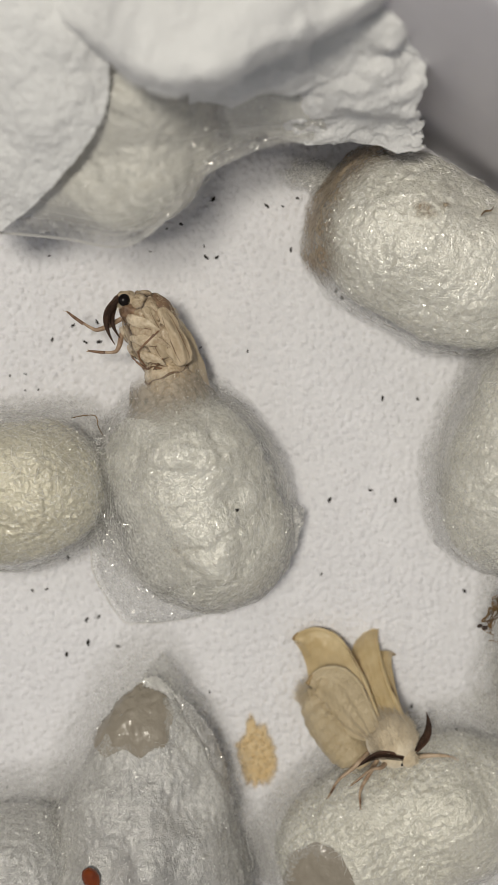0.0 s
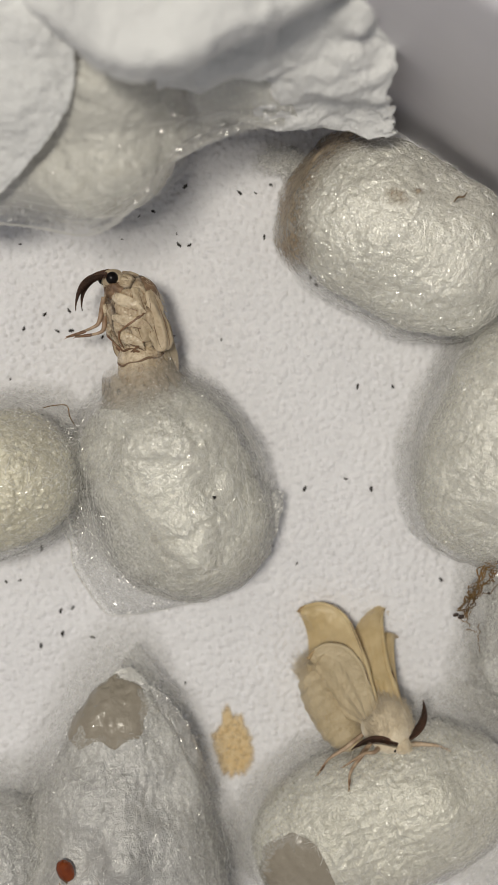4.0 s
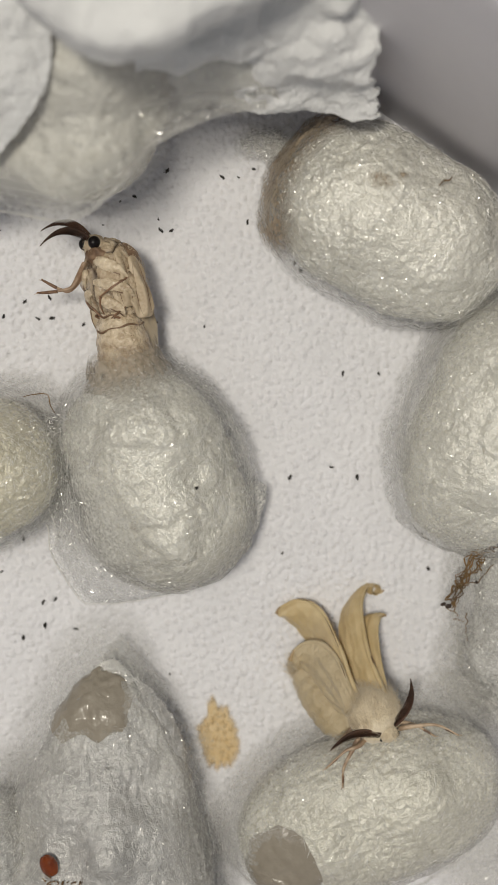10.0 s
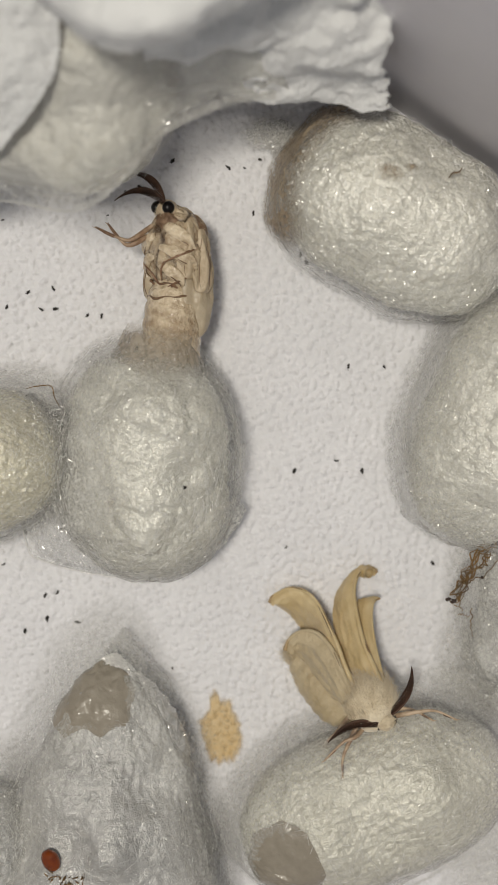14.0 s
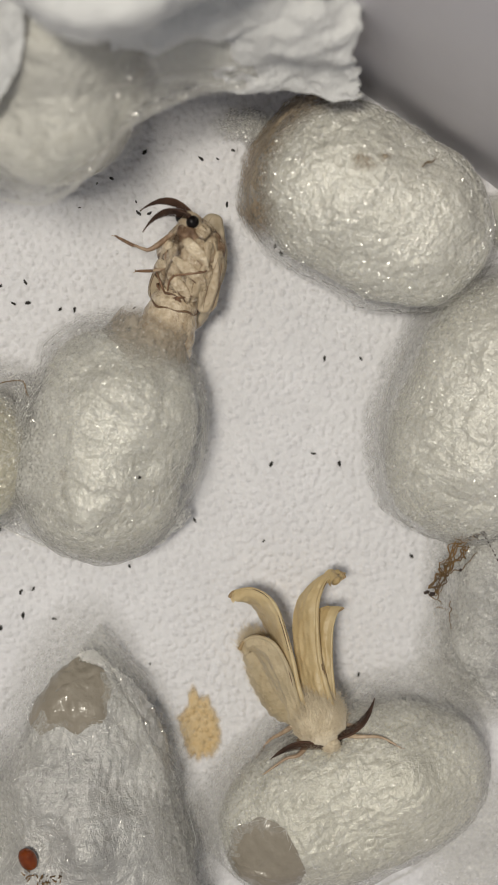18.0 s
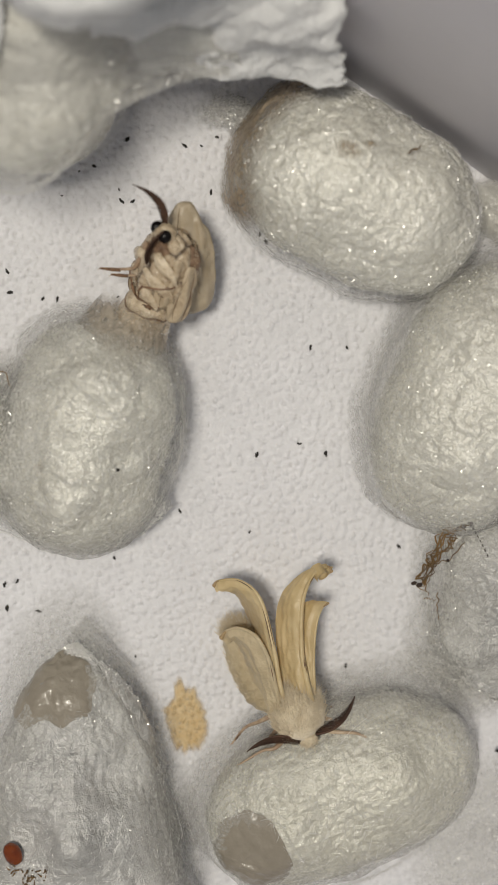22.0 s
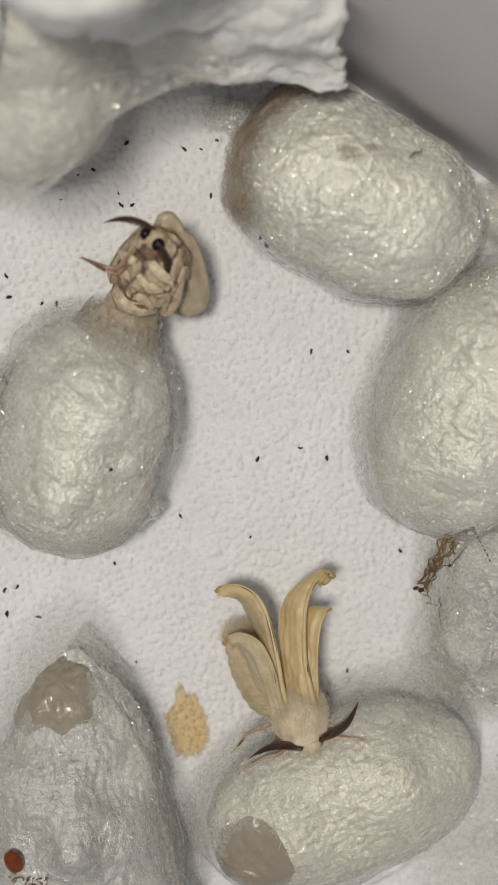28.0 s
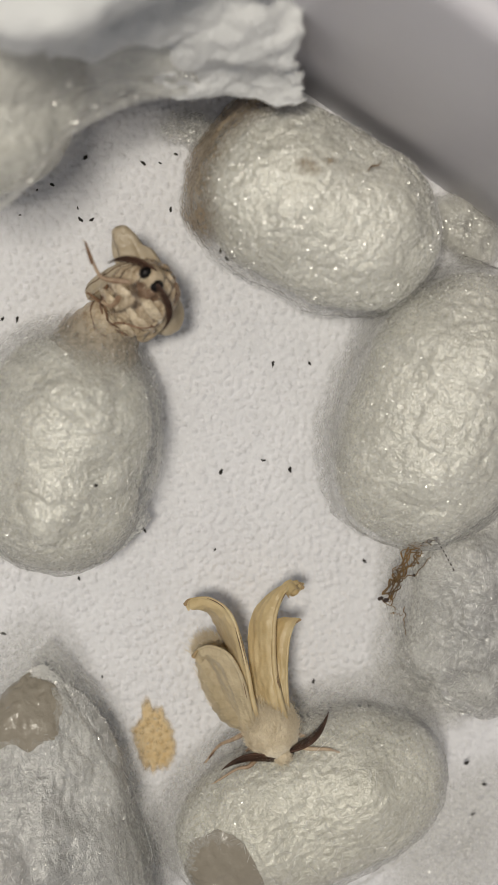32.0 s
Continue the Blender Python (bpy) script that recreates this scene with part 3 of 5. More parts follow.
def winged(name, label, material, costa, trail, seed, parent, bow=0.5, ridge=0.2, streaks=4, veins=0.02):
    me, a = ribbon_wing(costa, trail, seed, bow, veins=veins)
    ob = part(name, me, material, parent, label)
    s = np.linspace(0, 1, len(a))
    part("leading_edge", raw("leading_edge", *tube_data(a, ridge * (1.15 - 0.8 * s), 8)), material, ob)
    part("tip", raw("tip", *tube_data(a[-13:] + [0, 0, 0.06], ridge * np.linspace(0.3, 0.85, 13), 8)), TIP, ob, "browned wing tip")
    rng = np.random.default_rng(seed)
    for _ in range(streaks):
        i = int(rng.integers(12, 50))
        p = a[i: i + int(rng.integers(5, 12))]
        p = p + [0, 0, ridge * (1.15 - 0.8 * s[i])] + rng.normal(size=3) * [0.12, 0, 0]
        part("streak", raw("streak", *tube_data(p, 0.05 * np.sin(np.linspace(0.2, 2.9, len(p))), 5)), SEAM, ob, "brown streak")
    return ob


def moth_on_cocoon():
    """The winged moth: y runs from tail to head, z up; origin in the thorax."""
    ob = thing("moth", "cream silk moth with curled wings leaning on a cocoon", "moth")
    part("thorax", blob("thorax", (3.2, 3.4, 2.7), 3, 0.08), FUR, ob, "furry cream thorax", at(-0.6, 0.4, 0))
    tagged(part("thorax_fur", fur("thorax_fur", (3.2, 3.4, 2.7), 3600, 1.2, 5), FUR, ob, "", at(-0.6, 0.4, 0)), kind="stuff")
    abdomen = part("abdomen", blob("abdomen", (3.0, 6.2, 2.8), 9, 0.06, nv=60, shape=lambda p, d: p * (1 + 0.022 * np.cos(p[..., 1:2] * 4.4))), WING_PALE, ob, "plump beige abdomen", at(3.1, -4.9, -4.7, -6, 0, 18))
    tagged(part("abdomen_fur", fur("abdomen_fur", (3.0, 6.2, 2.8), 1500, 0.6, 7), FUR, abdomen), kind="stuff")
    tagged(part("tail_tuft", fur("tail_tuft", (1.8, 1.4, 1.6), 1300, 1.2, 8, False), FUR, abdomen, "pale furry tail tuft", at(0, -5.2, 0.3)), kind="stuff")
    head = part("head", blob("head", (1.1, 1.0, 0.95), 12, 0.1), FUR, ob, "small pale head", at(-1.3, 3.5, 0.5))
    tagged(part("head_fur", fur("head_fur", (1.1, 1.0, 0.95), 420, 0.6, 6, True, 0.2), FUR, head), kind="stuff")
    for sx in (-1, 1):
        part("eye", blob("eye", (0.58, 0.66, 0.66), 2, 0.0), EYE, head, "black eye", at(sx * 0.85, -0.1, -0.4))
    part("antenna", antenna_mesh(6.3, -0.75, 0.85), ANTENNA, ob, "dark brown comb antenna", at(-0.4, 3.5, 1.1, 0, 4, -5))
    MOTH_PARTS["perch_antenna"] = part("antenna", antenna_mesh(6.3, -0.75, 0.85), ANTENNA, ob, "dark brown comb antenna")
    winged("forewing", "long cream forewing curled at the tip", WING, [(0.7, -0.3, 1.2), (0.9, -4, 1.9), (0.9, -7.8, 2.4), (1.4, -13.4, 2.4), (3.3, -15.9, 1.9), (5.7, -16.3, 0.7), (6.4, -15.8, 0.1)],
           [(1.6, -1.0, -1.6), (1.9, -4, -4.6), (2.3, -7.5, -7.2), (3.0, -11.6, -6.6), (4.0, -14.2, -3.2), (5.5, -15.4, -0.8), (6.2, -15.6, -0.2)], 21, ob, 0.9, 0.3, 3)
    winged("forewing", "long cream forewing with a hooked tip", WING, [(-2.4, -0.6, 1.5), (-2.2, -4, 2.0), (-2.3, -7.2, 2.2), (-3.3, -12.2, 2.6), (-5.0, -14.9, 2.0), (-6.9, -15.7, 0.9), (-7.4, -15.0, 0.3)],
           [(0.2, -1.0, 0.6), (0.5, -4, 0.0), (0.3, -7.4, -0.3), (-0.4, -12.2, 0.0), (-2.6, -14.8, 1.0), (-5.8, -16.0, 0.9), (-7.0, -15.5, 0.2)], 22, ob, 0.5, 0.34, 3)
    sp, sq = np.meshgrid(np.linspace(0, 2.3 * np.pi, 40), np.linspace(0, 1, 12), indexing="ij")
    scroll = np.stack([(0.8 - 0.05 * sp) * np.cos(sp), 1.7 * (sq - 0.5) * (1 - 0.04 * sp), (0.8 - 0.05 * sp) * np.sin(sp)], -1)
    part("rolled_tip", sheet_mesh("rolled_tip", scroll, 0.08), WING, ob, "wing tip rolled into a scroll", at(-6.0, -15.2, 1.1, 35, 0, 25))
    winged("hindwing", "shorter greyish hindwing with a rolled hooked edge", WING_PALE, [(1.3, -0.4, 1.3), (1.5, -3.5, 2.0), (1.7, -6.4, 2.4), (2.6, -9.2, 2.0), (4.3, -10.5, 1.0), (5.8, -10.4, 0.0), (6.6, -9.6, -0.9)],
           [(2.0, -0.4, -0.9), (3.0, -2.4, -2.6), (4.2, -4.8, -4.0), (4.9, -7.0, -4.6), (5.3, -8.7, -3.9), (6.1, -9.4, -2.4), (6.5, -9.4, -1.5)], 23, ob, 1.0, 0.34, 1, 0.1)
    winged("hindwing", "shorter cream hindwing", WING, [(-2.9, -1.3, 0.9), (-3.5, -5.4, 1.1), (-4.4, -9.0, 1.4), (-5.4, -10.9, 1.2), (-6.4, -11.5, 0.6)],
           [(-1.4, -1.6, 0.2), (-1.4, -5.5, 0.4), (-2.2, -9.4, 0.6), (-3.0, -11.8, 0.8), (-4.6, -12.2, 0.8)], 24, ob, 0.4, 0.2, 0)
    legs = [[(0.8, 2.6, -0.9), (2.6, 3.9, 0.2), (4.2, 4.0, 0.1), (6.9, 5.1, -0.6)], [(-2.2, 2.6, -0.9), (-4.6, 3.4, 0.3), (-7.2, 4.1, 0.4), (-9.2, 5.8, 0.0)],
            [(1.2, 1.6, -1.6), (3.0, 3.2, -2.6), (4.4, 4.6, -3.4), (5.2, 6.6, -3.6)], [(-2.4, 1.2, -1.6), (-4.0, 2.0, -1.2), (-5.4, 2.6, -1.6), (-7.0, 4.4, -1.8)],
            [(1.4, 0.2, -1.8), (3.8, 1.2, -3.8), (5.6, 1.8, -5.0), (7.4, 3.4, -5.6)], [(-2.2, -0.4, -1.8), (-3.4, 0.2, -2.6), (-4.4, 0.8, -3.6), (-5.6, 1.4, -4.6)]]
    for k, pts in enumerate(legs):
        leg = part("leg", leg_mesh(pts, 0.24), PALE_LEG, ob, "slender brown leg")
        a, b = np.asarray(pts[2]), np.asarray(pts[3])
        part("tarsus", tube("tarsus", [a + (b - a) * 0.4, a + (b - a) * 0.75, b], [0.14, 0.13, 0.08], 6, 8), LEG, leg, "dark brown foot")
    return ob


def plated(name, size, seed, cells=46, depth=0.42, stretch=1.7, nu=130, nv=110, shape=None):
    """A body of half-sizes `size`, long along y, whose skin is broken into swollen plates with brown creases between."""
    th, ph = np.meshgrid(np.linspace(0, 2 * np.pi, nu, endpoint=False), np.linspace(0.02, np.pi - 0.02, nv), indexing="ij")
    d = np.stack([np.sin(ph) * np.cos(th), np.cos(ph), np.sin(ph) * np.sin(th)], -1)
    p = d * np.asarray(size)
    if shape:
        p = shape(p, d)
    rng = np.random.default_rng(seed)
    c = rng.normal(size=(cells, 3))
    c = c / np.linalg.norm(c, axis=1, keepdims=True) * np.asarray(size)
    q = p + 0.45 * np.stack([noise3(p, 1.3, seed + k) for k in (1, 2, 3)], -1)
    w = np.array([1.0, 1.0 / stretch, 1.0])
    r = np.sort(np.linalg.norm((q[..., None, :] - c) * w, axis=-1), axis=-1)
    gap = r[..., 1] - r[..., 0]
    rise = depth * (1 - np.exp(-gap / 0.3)) + 0.12 * fractal(p * [1.6, 0.7, 1.6], 0.8, 3, seed + 8)
    me = raw(name, p + d * rise[..., None], quads(nu, nv, True))
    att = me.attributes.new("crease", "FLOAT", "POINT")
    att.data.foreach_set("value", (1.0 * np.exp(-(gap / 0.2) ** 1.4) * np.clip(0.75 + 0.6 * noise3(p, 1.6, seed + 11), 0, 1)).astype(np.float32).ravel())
    return me


def seam_lines(name, g, rows, lo, hi, radius=0.05, out=0.03):
    """Thin brown crease lines that follow rows of a pad's skin."""
    c = g.reshape(-1, 3).mean(0)
    data = []
    for r in rows:
        p = g[r, lo:hi]
        d = p - c
        data.append(tube_data(p + out * d / (np.linalg.norm(d, axis=1, keepdims=True) + 1e-9), radius * np.sin(np.linspace(0.25, np.pi - 0.25, len(p))), 5))
    return raw(name, *join_data(data))


def crumpled_wing(length, width, seed, nu=44, nv=40, flat=0.6):
    """A damp unexpanded wing: a puffy creased pad, root at its origin, along +x. Returns its mesh and its points."""
    th, ph = np.meshgrid(np.linspace(0, 2 * np.pi, nu, endpoint=False), np.linspace(0.02, np.pi - 0.02, nv), indexing="ij")
    s = 0.5 - 0.5 * np.cos(ph)
    w = width * 0.5 * np.sin(ph) ** 0.7 * (0.62 + 0.5 * s)
    p = np.stack([length * s, w * np.cos(th), flat * w * np.sin(th)], -1)
    f = fractal(p * [0.5, 1.6, 1], 2.0, 3, seed)
    g = p * np.stack([1 + 0 * f, 1 + 0.16 * f, 1 + 0.16 * f], -1) + np.stack([0 * f, 0 * f, 0.3 * np.cos(p[..., 1] * 3.6 + 2 * f) * np.sin(ph)], -1)
    return raw("wing_pad", g, quads(nu, nv, True)), g


def wing_pad(parent, length, width, seed, m=None, rows=(0, 9, 16)):
    me, g = crumpled_wing(length, width, seed)
    ob = part("wing_pad", me, DAMP_WING, parent, "damp crumpled wing", m)
    part("seam", seam_lines("seam", g, rows, 4, 36, 0.06), SEAM, ob, "brown crease")
    return ob


def emerging_moth():
    """The moth that leaves its cocoon: y runs to the head, z to its belly side; origin at the cocoon's mouth."""
    ob = thing("emerging_moth", "damp brown silk moth crawling out of its cocoon", "moth")
    seg = lambda p, d: p * (1 + 0.018 * np.cos(p[..., 1:2] * 3.4))
    part("abdomen", blob("abdomen", (3.45, 8.5, 3.3), 31, 0.04, shape=seg, nv=60), PALE_SKIN, ob, "banded beige abdomen", at(0, -3.4, 0))
    for k, y in enumerate((1.7, 3.3)):
        a = np.linspace(0, 2 * np.pi, 60)
        r = 3.5 * math.sqrt(1 - ((y + 3.4) / 8.5) ** 2)
        ring = np.stack([r * np.cos(a), y + 0.14 * np.sin(3 * a + k) + 0.1 * np.sin(7 * a), 0.97 * r * np.sin(a)], -1)
        part("band", raw("band", *tube_data(ring, 0.10 + 0.05 * np.sin(5 * a + k), 6)), SEAM, ob, "dark band on the abdomen")
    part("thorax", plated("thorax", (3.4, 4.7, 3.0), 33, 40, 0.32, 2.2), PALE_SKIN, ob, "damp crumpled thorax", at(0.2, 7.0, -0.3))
    tagged(part("thorax_fur", fur("thorax_fur", (3.5, 4.7, 3.2), 500, 0.6, 35, False), FUR, ob, "", at(0.2, 7.0, -0.4)), kind="stuff")
    mantle = part("mantle", blob("mantle", (1.7, 3.2, 1.6), 39, 0.1), DAMP_FUR, ob, "golden furry back", at(1.7, 7.8, -1.5, 0, 0, -4))
    tagged(part("mantle_fur", fur("mantle_fur", (1.7, 3.2, 1.6), 1100, 1.1, 36, False), FUR, mantle), kind="stuff")
    head = part("head", blob("head", (1.3, 1.2, 1.25), 37, 0.12), LOBE, ob, "small furry head", at(0, 11.4, 1.2))
    tagged(part("head_fur", fur("head_fur", (1.3, 1.2, 1.25), 420, 0.6, 38, False), FUR, head), kind="stuff")
    for sx in (-1, 1):
        part("eye", blob("eye", (0.66, 0.74, 0.74), 2, 0.0), EYE, head, "round black eye", at(sx * 0.88, 0.25, 0.6))
    MOTH_PARTS["wing_a"] = wing_pad(ob, 13.8, 6.2, 41, None, (14,))
    wing_pad(ob, 9.0, 3.6, 43, at(-2.6, 10.0, -0.4, 0, 0, 262) @ pose(0, 0, 0, 70, 0, 0))
    for k, (m, ln, wd) in enumerate([(at(3.1, 10.2, 0.7, 0, 0, 270) @ pose(0, 0, 0, -58, 0, 0), 6.4, 3.0), (at(3.4, 9.4, -1.0, 0, 0, 273) @ pose(0, 0, 0, -80, 0, 0), 7.2, 3.4)]):
        lobe, g = crumpled_wing(ln, wd, 47 + k, flat=0.4)
        lobe = part("wing_lobe", lobe, LOBE, ob, "pale crinkled wing lobe", m)
        part("seam", seam_lines("seam", g, (7, 14), 8, 34, 0.05), SEAM, lobe, "brown crease")
    bib = part("bib", blob("bib", (1.35, 1.2, 1.1), 53, 0.2), DAMP_FUR, ob, "damp brown fur below the head", at(0.5, 10.1, 1.5))
    tagged(part("bib_fur", fur("bib_fur", (1.35, 1.2, 1.1), 420, 0.6, 54, False), DAMP_FUR, bib), kind="stuff")
    MOTH_PARTS["antenna_a"] = part("antenna", antenna_mesh(5.5, 1.0, 0.75), ANTENNA, ob, "dark brown comb antenna")
    MOTH_PARTS["antenna_b"] = part("antenna", antenna_mesh(5.5, -1.0, 0.75), ANTENNA, ob, "dark brown comb antenna")
    MOTH_PARTS["leg_a"] = part("leg", leg_mesh([(0, 0, 0), (2.4, 1.1, 0.8), (3.6, 0.9, 0.8), (6.2, -0.8, 0.2)], 0.25), PALE_LEG, ob, "slender pale brown leg")
    MOTH_PARTS["leg_b"] = part("leg", leg_mesh([(0, 0, 0), (2.2, 1.0, 0.7), (3.2, 0.6, 0.6), (4.6, -1.4, 0.2)], 0.25), PALE_LEG, ob, "slender pale brown leg")
    for key, tip in (("leg_a", [(4.4, 0.5, 0.8), (5.4, -0.2, 0.5), (6.3, -0.9, 0.2)]), ("leg_b", [(3.6, 0.1, 0.62), (4.15, -0.7, 0.42), (4.7, -1.55, 0.2)])):
        part("tarsus", tube("tarsus", tip, [0.19, 0.18, 0.1], 7, 14), LEG, MOTH_PARTS[key], "dark brown foot")
    def skin(deg, y, off=0.25):
        """A point over the thorax: deg turns from the belly to the +x flank."""
        k = math.sqrt(max(0.05, 1 - ((y - 7.0) / 5.2) ** 2))
        f = math.radians(deg)
        return (0.2 + (3.45 * k + off) * math.sin(f), y, -0.3 + (3.1 * k + off) * math.cos(f))

    for k, (side, y0, reach, drop) in enumerate([(1, 9.4, 78, 3.6), (1, 6.9, 92, 3.8), (-1, 8.2, 62, 3.6), (-1, 5.9, 70, 3.0), (1, 4.9, 66, 2.4)]):
        thigh = [skin(side * 6, y0 + 0.4, 0.0), skin(side * reach * 0.4, y0 - 0.1, 0.2), skin(side * reach * 0.75, y0 - 1.1, 0.22), skin(side * reach, y0 - 2.3, 0.1)]
        shin = [thigh[-1], skin(side * reach * 0.85, y0 - 2.5, 0.35), skin(side * reach * 0.55, y0 - drop + 0.5, 0.5), skin(side * reach * 0.25, y0 - drop - 0.2, 0.45)]
        toe = [shin[-1], skin(side * (reach * 0.25 - 8), y0 - drop - 1.1, 0.4), skin(side * (reach * 0.25 - 12), y0 - drop - 2.3, 0.35)]
        leg = part("leg", tube("leg", thigh, [0.3, 0.72, 0.74, 0.28], 14, 28, 0.45), PALE_SKIN, ob, "folded pale leg with brown edges")
        part("shin", tube("shin", shin, [0.12, 0.19, 0.15, 0.08], 8, 20, 0.8), LEG, leg, "brown shin")
        part("toe", tube("toe", toe, [0.14, 0.12, 0.07], 7, 12), LEG, leg, "thin brown foot")
        edge = spline(thigh, 24)
        for out, lift in ((-0.6, 0.1), (0.5, 0.14)):
            p = edge[3:22] + np.array([0, out, 0]) * np.sin(np.linspace(0.35, 2.9, 19))[:, None] + lift * np.stack([np.full(19, 0.6 * side), 0 * np.arange(19), np.full(19, 0.8)], -1)
            part("edge_line", raw("edge_line", *tube_data(p, 0.075 * np.sin(np.linspace(0.3, 2.8, 19)), 5)), SEAM, leg, "brown edge of the leg")
    return ob


# ---- tissue heap ----
def draped(name, label, rails, nu, nv, seed, thick=0.35, fold=0.5, parent=None, torn=0.0):
    """A tissue through several lines of points, with creases."""
    lines = np.stack([spline(r, nu) for r in rails], 1)
    g = np.stack([spline(row, nv) for row in lines])
    n = np.cross(np.gradient(g, axis=0), np.gradient(g, axis=1))
    n /= np.linalg.norm(n, axis=-1, keepdims=True) + 1e-9
    g = g + n * (fold * fractal(g, 6.0, 3, seed) + 0.10 * fractal(g, 1.1, 2, seed + 9) + 0.38 * emboss(g[..., 0], g[..., 1]))[..., None]
    if torn:
        v = np.linspace(0, 90, nv)
        rip = torn * fractal(np.stack([v * 1.0, 0 * v, 0 * v + seed], -1), 14.0, 4, seed + 3)
        f = np.clip((np.linspace(0, 1, nu) - 0.8) / 0.2, 0, 1)[:, None, None]
        g = g + f * rip[None, :, None] * np.array([1.0, 0.15, 0.3]) + f * 0.5 * fractal(g, 1.6, 3, seed + 4)[..., None]
    return tagged(part(name, sheet_mesh(name, g, thick), TISSUE, parent), label, "tissue paper")


def tissue_heap():
    draped("tissue_sheet", "white tissue flap hanging over a cocoon",
           [[(-20.5, 47.5, 36), (-21.0, 43.6, 35), (-21.2, 40.6, 33), (-22.7, 37.2, 31.5), (-26.0, 33.2, 29), (-29.9, 29.9, 25), (-35, 27.0, 20)],
            [(-25, 49, 38), (-25.5, 46, 38), (-26, 43, 36.5), (-27.5, 40, 35), (-30, 37, 32), (-34, 34, 28), (-39, 32, 22)],
            [(-33, 54, 38), (-34, 52, 38), (-35, 50, 37), (-36, 48, 36), (-38, 45, 33), (-41, 42, 29), (-46, 40, 22)],
            [(-44, 62, 20), (-45, 60, 20), (-46, 58, 20), (-48, 56, 20), (-50, 53, 18), (-53, 50, 15), (-56, 48, 10)]], 170, 130, 71)
    draped("tissue_sheet", "folded white tissue lying over the heap",
           [[(-27.4, 48.1, 33.0), (-22.6, 44.1, 37.0), (-17.6, 39.9, 43.0), (-11.9, 39.2, 45.0), (-6.4, 42.3, 45.0), (-1.6, 44.5, 43.0), (5.8, 48.8, 41.0), (9.6, 51.9, 38.0)],
            [(-27.3, 49.1, 37.0), (-22.6, 45.5, 42.0), (-17.5, 42.0, 48.0), (-11.5, 41.6, 50.0), (-6.0, 44.0, 49.0), (-1.1, 46.1, 47.0), (6.3, 50.2, 45.0), (10.0, 53.2, 41.0)],
            [(-26.6, 57.3, 35.0), (-20.3, 54.7, 39.0), (-15.1, 53.0, 43.0), (-9.1, 52.6, 46.0), (-4.1, 53.5, 46.0), (1.0, 55.1, 44.0), (6.1, 56.3, 42.0), (9.3, 58.5, 38.0)],
            [(-22.4, 73.6, 17), (-16.2, 71.6, 17), (-11.0, 69.5, 17), (-5.8, 67.4, 17), (-1.7, 65.4, 17), (2.4, 63.3, 17), (5.5, 61.2, 17), (7.6, 60.2, 17)]], 170, 120, 73, 0.5)
    draped("tissue_sheet", "inner fold of white tissue in the heap",
           [[(-13.1, 40.8, 30), (-7.9, 41.2, 30), (-1.7, 42.7, 30.5), (4.5, 43.7, 31), (10.2, 45.0, 31)],
            [(-13.1, 42.7, 33), (-7.9, 43.1, 33.5), (-1.7, 44.4, 34), (4.6, 45.2, 34), (12.2, 46.8, 33)],
            [(-12.1, 47.9, 34), (-7.9, 47.9, 35), (-1.7, 49.0, 36), (5.6, 50.0, 37), (14.6, 51.5, 33)],
            [(-10.0, 61.2, 17), (-6.9, 61.2, 17), (-1.7, 60.2, 17), (4.5, 59.2, 19), (13.5, 58.5, 20)]], 130, 100, 75, 0.4, 1.6, None, 0.7)
    draped("tissue_sheet", "crumpled white tissue edge resting on the cocoons",
           [[(-8.5, 38.6, 20), (-1.8, 38.2, 20), (5.6, 37.0, 20), (12.0, 36.6, 21)],
            [(-9.5, 40.5, 23), (-2, 40.5, 24), (5.5, 39.4, 24), (11.8, 38.6, 24)],
            [(-11, 42, 26), (-3, 42, 27), (5, 41, 29), (10.4, 41.5, 28)],
            [(-11, 43.5, 27), (-3, 44.5, 32), (5, 44.5, 34), (9.8, 44.5, 31)],
            [(-11, 50, 30), (-3, 50, 36), (4, 49, 38), (11.5, 48.5, 34)],
            [(-10, 56, 30), (-3, 56, 34), (4, 54, 36), (10, 52, 34)]], 140, 130, 77, 0.35, 1.3, None, 0.8)


